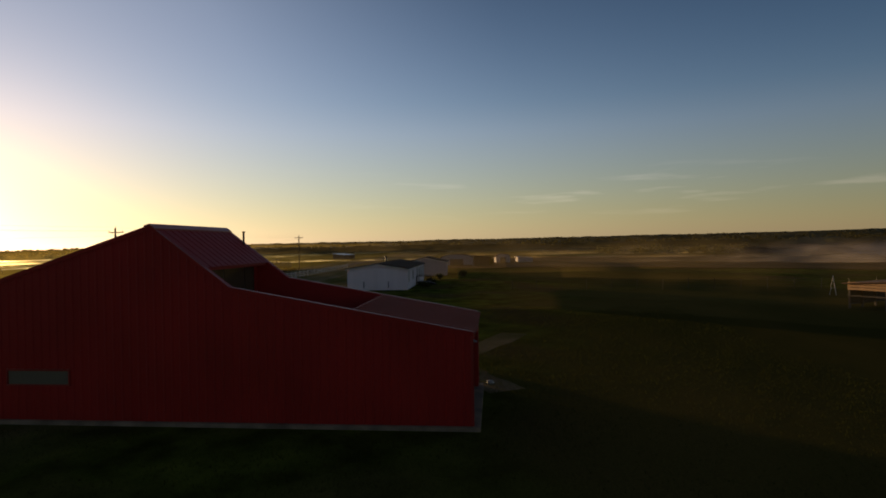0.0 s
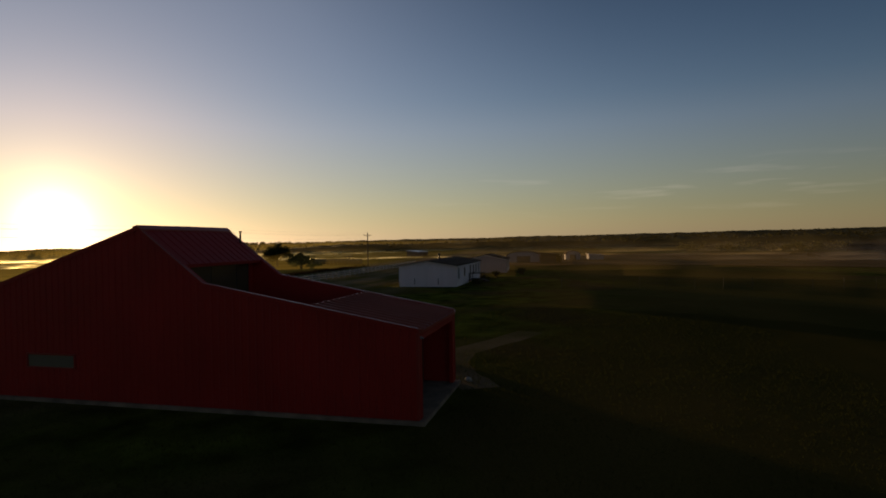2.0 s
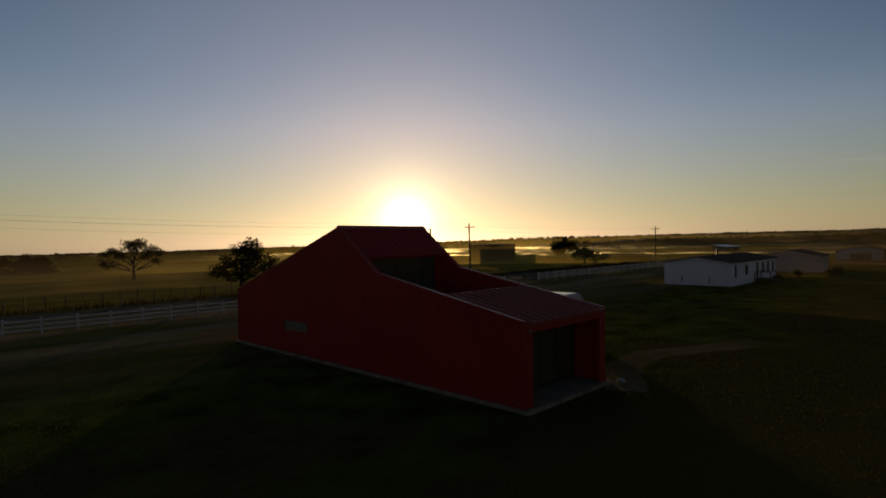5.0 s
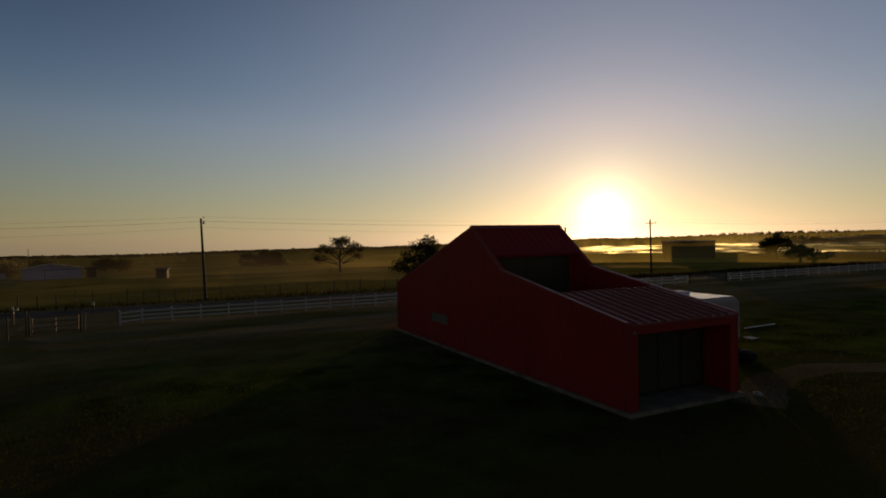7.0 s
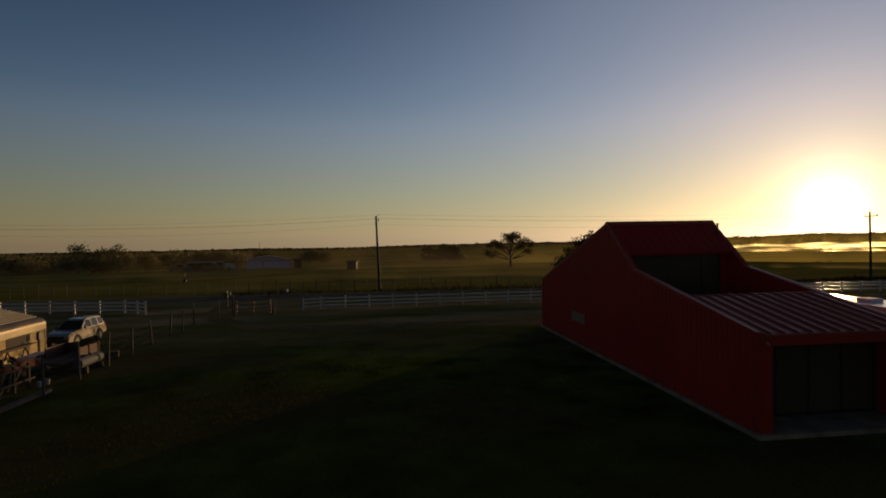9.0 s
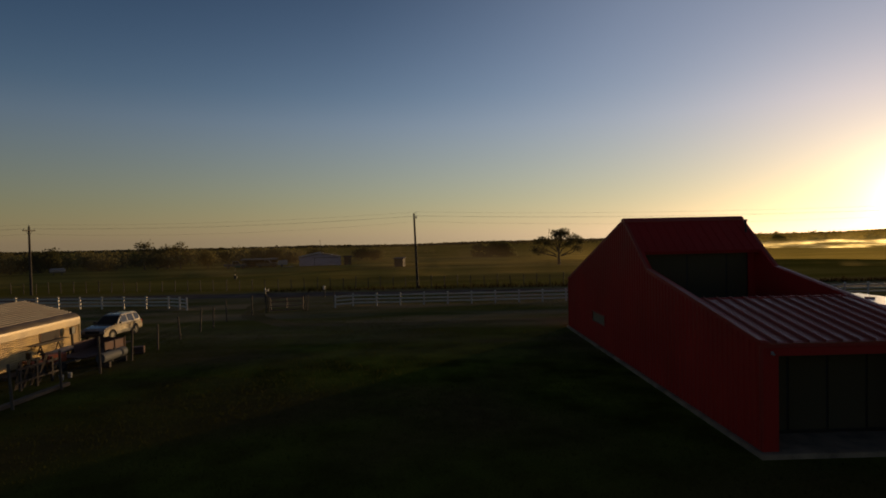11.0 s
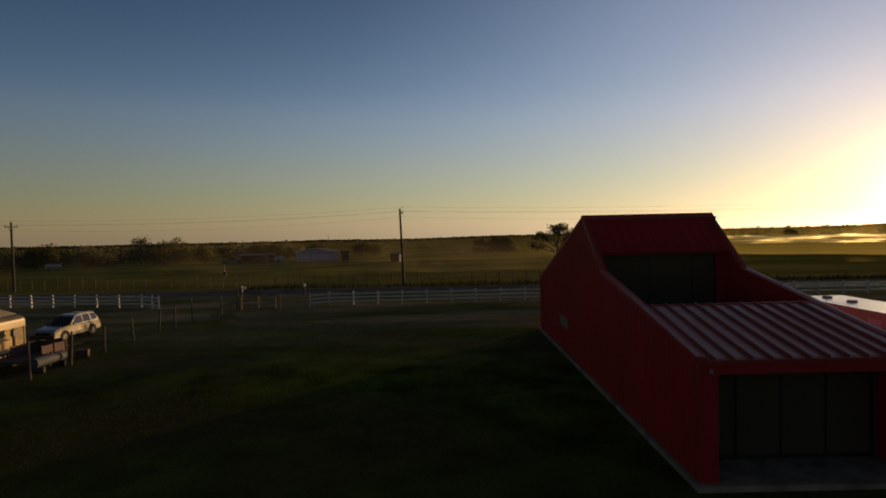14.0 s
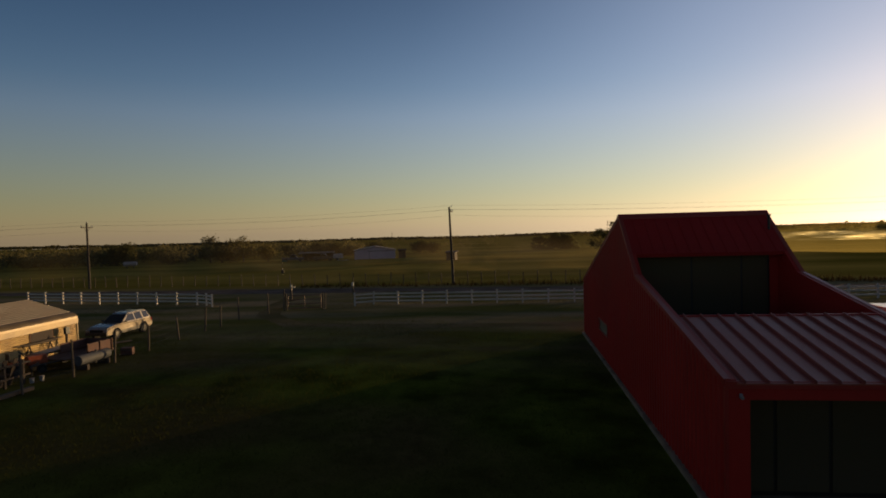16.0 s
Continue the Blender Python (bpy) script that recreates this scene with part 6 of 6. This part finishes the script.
lobed_tree(118, 73.8, "round-crowned tree standing in the misty field", 33, LEAF_DARK, dome(6.9, 4.0, 8, 3, 0.34), 1.7, 0.30, 0.32, -45, 190, 8)
lobed_tree(112, 63.7, "small bushy tree near the hay bales", 35, LEAF_DARK, dome(4.0, 3.1, 7, 5, 0.28), 0.7, 0.20, 0.30, -45, 170, 7)
for bx, by, bh, bw, bs in ((4.9, 155, 4.7, 2.5, 41), (10.9, 154, 5.5, 4.3, 42), (14.0, 157, 3.2, 2.4, 47)):
    lobed_tree(bx, by, "dense bushy tree in the open pasture", bs, LEAF, dome(bh, bw, 8, bs, 0.10), 0.3, 0.16, 0.32, -10, 300, 9, "pasture trees")
    lobed_tree(bx + 0.3, by - 0.6, "low leafy bush at a pasture tree's foot", bs + 30, LEAF, [(u * bw * 0.42, bh * 0.18, bh * 0.26, 1.0) for u in (-1.9, -1, 0, 1, 1.9)], 0.15, 0.08, 0.30, -10, 200, 6, "bushes under the pasture trees")
make_tree(158, 353, 5.2, "lone far tree on the plain", 44, LEAF_DARK, 2.2, 500, 0.6, 0.2, 0.3, 3, 1.2)
lobed_tree(217, 347, "broad round tree standing alone on the plain", 45, LEAF_DARK, dome(4.6, 5.0, 6, 9, 0.06), 0.4, 0.3, 0.5, -32, 60, 6)
make_tree(136, 1.6, 2.6, "dark bush-like tree by the arched shed", 47, LEAF_DARK, 2.6, 900, 0.5, 0.1, 0.2, 3, 1.5)
# scrub and trees beyond the road
rnd = random.Random(77)
for k in range(26):
    x = -150 + k * 4.3 + rnd.uniform(-2, 2)
    y = 128 + rnd.uniform(-14, 16) + (k % 3) * 6
    make_tree(x, y, rnd.uniform(2.6, 4.4), "dull green scrub tree beyond the road", 100 + k, (LEAF_DULL, LEAF_DARK, LEAF)[k % 3], rnd.uniform(2.0, 3.6), 2000, 0.30, 0.08, 0.14, 3, 1.7, group="scrub beyond the road")
for k, (x, y, h) in enumerate(((-77, 118, 7.2), (-73, 121, 6.0), (-69, 119, 6.6))):
    make_tree(x, y, h, "tall thin-leaved tree above the scrub", 150 + k, LEAF_DULL, 2.6, 420, 0.35, 0.2, 0.16, 4, 0.9, group="thin trees in the scrub")
for k, (x, y, h) in enumerate(((-95, 112, 5.6), (-99, 114, 5.0), (-52, 138, 4.2), (-30, 150, 3.8), (-26, 149, 3.2))):
    make_tree(x, y, h, "round dark tree at the scrub's edge", 160 + k, LEAF_DARK, 3.0, 2400, 0.32, 0.12, 0.2, 3, 1.7, group="dark trees in the scrub")
for k, (x, y, h) in enumerate(((83, 5.0, 1.3), (76, 8.6, 1.1), (62, 9.3, 0.7), (69, 9.2, 0.8))):
    make_tree(x, y, h, "low dark shrub against the house wall", 180 + k, LEAF_DARK, 0.8, 260, 0.22, 0.1, 0.05, 2, 0.5, group="shrubs by the houses")


def far_woods(name, label, count, r0, r1, a0, a1, h0, h1, seed, material, density=34, size=2.2):
    rnd = random.Random(seed)
    bm = BM()
    for _ in range(count):
        a, r = radians(rnd.uniform(a0, a1)), rnd.uniform(r0, r1)
        x, y = r * math.cos(a), r * math.sin(a)
        h, z = rnd.uniform(h0, h1), ground_z(x, y)
        w = h * rnd.uniform(0.5, 0.9)
        rod(bm, (x, y, z - 0.5), (x, y, z + h * 0.5), h * 0.03, h * 0.02, 4)
        cs = [Vector((x + rnd.uniform(-w, w) * 0.5, y + rnd.uniform(-w, w) * 0.5, z + h * rnd.uniform(0.25, 0.85))) for _ in range(5)]
        leaves(bm, cs, w * 0.75, density, size * h / 8, rnd, 0.7)
    solid(name, bm, material, label, "woods", "stuff")


far_woods("far_woods", "dark wooded ridge along the far horizon", 3600, 340, 1230, -66, 34, 3.0, 4.4, 1, LEAF_FAR, 12, 3.6)
far_woods("far_woods", "low treeline along the far plain", 900, 1000, 1220, 28, 150, 3.2, 5.4, 2, LEAF_FAR, 26, 3.6)
far_woods("far_woods", "scattered trees on the plain beyond the road", 70, 330, 800, 50, 125, 2.2, 4, 3, LEAF_DULL, 30, 1.6)
far_woods("far_woods", "belt of trees across the misty eastern fields", 260, 350, 540, -60, -3, 3, 5.5, 4, LEAF_FAR, 24, 2.6)
far_woods("far_woods", "scattered trees before the wooded ridge", 70, 400, 560, -8, 34, 2.5, 4.5, 5, LEAF_FAR, 26, 2.2)
far_woods("far_woods", "ragged belt of trees behind the sunlit mist", 420, 455, 680, 14, 61, 2.4, 5.2, 15, LEAF_FAR, 34, 2.4)
far_woods("far_woods", "low bushes along the edge of the plain", 150, 520, 800, 58, 84, 1.6, 3.4, 16, LEAF_FAR, 26, 2.4)
far_woods("scrub_belt", "green hedge of bushes across the eastern field", 60, 225, 262, -25, -11, 1.6, 3.4, 9, LEAF_DULL, 110, 1.1)
far_woods("scrub_belt", "dense scrub beyond the road", 460, 146, 250, 107, 153, 1.8, 4.4, 6, LEAF_DULL, 100, 1.1)
far_woods("scrub_belt", "low bushes along the pasture's far side", 90, 190, 330, 92, 126, 1.0, 2.2, 7, LEAF_DULL, 60, 0.9)


def wooded_hill(radii, a0, a1, height, label):
    """The closed canopy of the far ridge: a lumpy sheet of tree tops."""
    bm = BM()
    rows = []
    for i, r in enumerate(radii):
        row = []
        for k in range(560):
            a = radians(a0 + k * (a1 - a0) / 560)
            edge = min(1.0, k / 60, (559 - k) / 60)
            ragged = 1 + 0.05 * noise.noise(Vector((k * 0.05, i * 0.1, 7)))
            x, y = r * ragged * math.cos(a), r * ragged * math.sin(a)
            lump = noise.noise(Vector((x * 0.045, y * 0.045, 1))) + 0.7 * noise.noise(Vector((x * 0.13, y * 0.13, 4)))
            row.append(bm.verts.new((x, y, ground_z(x, y) + (0.0 if i == 0 else height * edge * (1 + 0.34 * lump)))))
        rows.append(row)
    for a, b in zip(rows, rows[1:]):
        for k in range(len(a) - 1):
            bm.faces.new((a[k], b[k], b[k + 1], a[k + 1]))
    solid("far_woods", bm, CANOPY, label, "woods", "stuff")


wooded_hill((330, 345, 380, 430, 490, 560, 630, 710, 780, 850, 920, 990, 1060, 1120, 1170, 1210, 1240), -72, 36, 3.6, "closed dark canopy of the wooded ridge")
wooded_hill((1040, 1060, 1100, 1150, 1200, 1240), 30, 200, 4.4, "low dark line of woods on the far plain")

# guyed mast far off
m = thing("radio_mast", "thin far lattice radio mast on the plain", "mast", (-150, 690, ground_z(-150, 690)))
bm = BM()
for k in range(3):
    a = k * math.tau / 3
    rod(bm, (0.5 * math.cos(a), 0.5 * math.sin(a), 0), (0.35 * math.cos(a), 0.35 * math.sin(a), 10.5), 0.10, 0.08, 5)
for k in range(5):
    z = k * 2.1
    for j in range(3):
        a, b = j * math.tau / 3, (j + 1) * math.tau / 3
        rod(bm, (0.48 * math.cos(a), 0.48 * math.sin(a), z), (0.48 * math.cos(b), 0.48 * math.sin(b), z + 2.1), 0.05, n=4)
part("lattice", bm, STEEL_DARK, m)


# ---------------------------------------------------------------- mist and grass
def make_mist(label, material, arcs, lean=0.01):
    bm = BM()
    uv = bm.loops.layers.uv.new("UVMap")
    for r, h, a0, a1 in arcs:
        n = 70
        prev = None
        for k in range(n + 1):
            a = radians(a0 + (a1 - a0) * k / n)
            rr = r * (1 + 0.06 * noise.noise(Vector((k * 0.13, r, 0))))
            x, y = rr * math.cos(a), rr * math.sin(a)
            z = ground_z(x, y)
            hh = h * (0.75 + 0.5 * noise.noise(Vector((k * 0.21, r, 5))))
            now = (bm.verts.new((x, y, z - 0.1)), bm.verts.new((x * (1 + lean), y * (1 + lean), z + hh)), k / n)
            if prev:
                f = bm.faces.new((prev[0], now[0], now[1], prev[1]))
                for lp, c in zip(f.loops, ((prev[2], 0), (now[2], 0), (now[2], 1), (prev[2], 1))):
                    lp[uv].uv = c
            prev = now
    ob = solid("ground_mist", bm, material, label, "mist", "stuff", smooth=True)
    ob.visible_shadow = False


make_mist("thin low mist lying over the far fields", MIST,
          ((190, 2.2, -40, 26), (240, 3.0, -44, 24), (310, 3.6, -46, 68), (400, 4.2, -48, 70), (520, 5.0, -48, 70)))
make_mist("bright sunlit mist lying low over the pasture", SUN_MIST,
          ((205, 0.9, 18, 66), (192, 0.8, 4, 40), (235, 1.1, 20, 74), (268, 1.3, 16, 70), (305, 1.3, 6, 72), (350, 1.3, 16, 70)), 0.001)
# gold veil of the sun's glare, built as tinted upright sheets
make_mist("haze sheets tinted sun-gold before the hay barn", GOLD_AIR, ((122, 6, 16, 86), (400, 8, 6, 68), (440, 8, 4, 68)), 0.001)
make_mist("wisps of thin mist drifting over the near pasture", LOW_MIST,
          ((98, 1.0, 32, 60), (126, 0.9, 24, 66)))
make_mist("bank of grey mist over the eastern pasture", MIST_BANK, ((150, 2.0, -50, -8), (185, 2.4, -52, -6), (230, 3.0, -52, 6), (290, 4.0, -52, 10)))
make_mist("deep bank of grey mist beside the wooded ridge", MIST_DEEP, ((150, 2.6, -80, -21), (170, 4.2, -80, -23), (195, 5.4, -82, -24), (225, 6.2, -84, -25), (260, 6.6, -84, -26)))
# these upright sheets stand in for hazy, glaring air and lift the darks
make_mist("faint haze sheets with a sunlit tint over the pasture", AIR, ((100, 9, 98, 170), (76, 4, 62, 116), (108, 8, 60, 120), (34, 6, -75, 8), (46, 6, -72, 8), (80, 7, -66, 24), (100, 8, -66, 22), (116, 9, -66, 20), (145, 9, -66, 20)))
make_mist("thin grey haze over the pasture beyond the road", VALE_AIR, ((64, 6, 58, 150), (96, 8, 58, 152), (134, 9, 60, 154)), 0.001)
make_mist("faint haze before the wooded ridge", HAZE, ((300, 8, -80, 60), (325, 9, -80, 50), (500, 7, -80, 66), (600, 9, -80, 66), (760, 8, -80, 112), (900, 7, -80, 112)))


def make_grass():
    """Rough grass, thick enough to shade itself under a low sun."""
    gen = np.random.default_rng(4)
    n = 260000
    x, y = gen.uniform(-46, 36, n), gen.uniform(-17, 45, n)
    patch = np.sin(x * 0.31 + 1.3 * np.sin(y * 0.23)) + np.sin(y * 0.37 + 1.7 * np.sin(x * 0.19 + 1)) + 0.6 * np.sin(x * 1.1 + y * 0.9 + 2 * np.sin(y * 0.5))
    clear = (x > -0.4) & (x < W + 0.4) & (y > -0.5) & (y < L + 0.4)
    keep = ~clear & (patch + gen.uniform(-2.2, 2.2, n) > -0.6 + 1.6 * np.clip((y - 16) / 14, 0, 1))
    x, y, patch = x[keep], y[keep], patch[keep]
    n = len(x)
    h = gen.uniform(0.042, 0.062, n) * (1 + 0.2 * np.clip(patch, 0, 2)) * (1 - 0.4 * np.clip((y - 16) / 14, 0, 1))
    tufts = []
    for _ in range(2):
        a, o, w = gen.uniform(0, math.tau, n), gen.uniform(0, 0.08, n), gen.uniform(0.005, 0.011, n)
        bx, by, c, d = x + np.cos(a) * o, y + np.sin(a) * o, np.cos(a), np.sin(a)
        low = np.full(n, -0.02)
        tufts += [np.stack(p, 1) for p in ((bx - d * w, by + c * w, low), (bx + d * w, by - c * w, low), (bx + c * h * 0.6, by + d * h * 0.6, h))]
    verts = np.concatenate([np.stack(tufts[k:k + 3], 1).reshape(-1, 3) for k in (0, 3)])
    me = bpy.data.meshes.new("grass")
    me.from_pydata(verts.tolist(), [], np.arange(len(verts)).reshape(-1, 3).tolist())
    me.materials.append(GRASS_BLADE)
    tagged(new("grass", me), "short rough pasture grass in tufts", "grass", kind="stuff")


make_grass()


def make_field():
    """A strip of reddish soil that lies on the slope of the eastern plain."""
    bm = BM()
    rows = []
    for i, r in enumerate((118, 128, 140, 155, 172, 190, 206)):
        row = []
        for k in range(61):
            a = radians(-38 + 44 * k / 60)
            edge = 1 + (0.03 * noise.noise(Vector((k * 0.12, i, 2))) if i in (0, 6) else 0)
            x, y = r * edge * math.cos(a), r * edge * math.sin(a)
            row.append(bm.verts.new((x, y, ground_z(x, y) + 0.16)))
        rows.append(row)
    for p, q in zip(rows, rows[1:]):
        for k in range(60):
            bm.faces.new((p[k], q[k], q[k + 1], p[k + 1]))
    solid("field", bm, FIELD, "reddish brown ploughed field beyond the pasture", "field", "structure", smooth=True)


make_field()


def make_weeds():
    rnd = random.Random(14)
    verts, faces = [], []
    lines = [((-30, 53.6), (12, 52.4)), ((12, 52.4), (46, 50.2)), ((46, 50.2), (118, 49.4))]
    for (x0, y0), (x1, y1) in lines:
        n = int(math.hypot(x1 - x0, y1 - y0) * (90 if x0 > 40 else 40 if x0 > 0 else 22))
        for _ in range(n):
            k = rnd.random()
            x, y = x0 + (x1 - x0) * k, y0 + (y1 - y0) * k + rnd.gauss(0, 0.8)
            clump = max(0.0, noise.noise(Vector((x * 0.16, y * 0.5, 6))))
            h = rnd.uniform(0.25, 0.62) * (0.8 + 1.5 * clump)
            a, w = rnd.uniform(0, math.tau), rnd.uniform(0.03, 0.07)
            bend = h * rnd.uniform(0.2, 0.7)
            i = len(verts)
            z = ground_z(x, y) - 0.03
            verts += [(x - math.sin(a) * w, y + math.cos(a) * w, z), (x + math.sin(a) * w, y - math.cos(a) * w, z), (x + math.cos(a) * bend, y + math.sin(a) * bend, z + h)]
            faces.append((i, i + 1, i + 2))
    me = bpy.data.meshes.new("weeds")
    me.from_pydata(verts, [], faces)
    me.materials.append(WEED)
    tagged(new("weeds", me), "tall rough weeds along the roadside fence", "weeds", kind="stuff")


make_weeds()
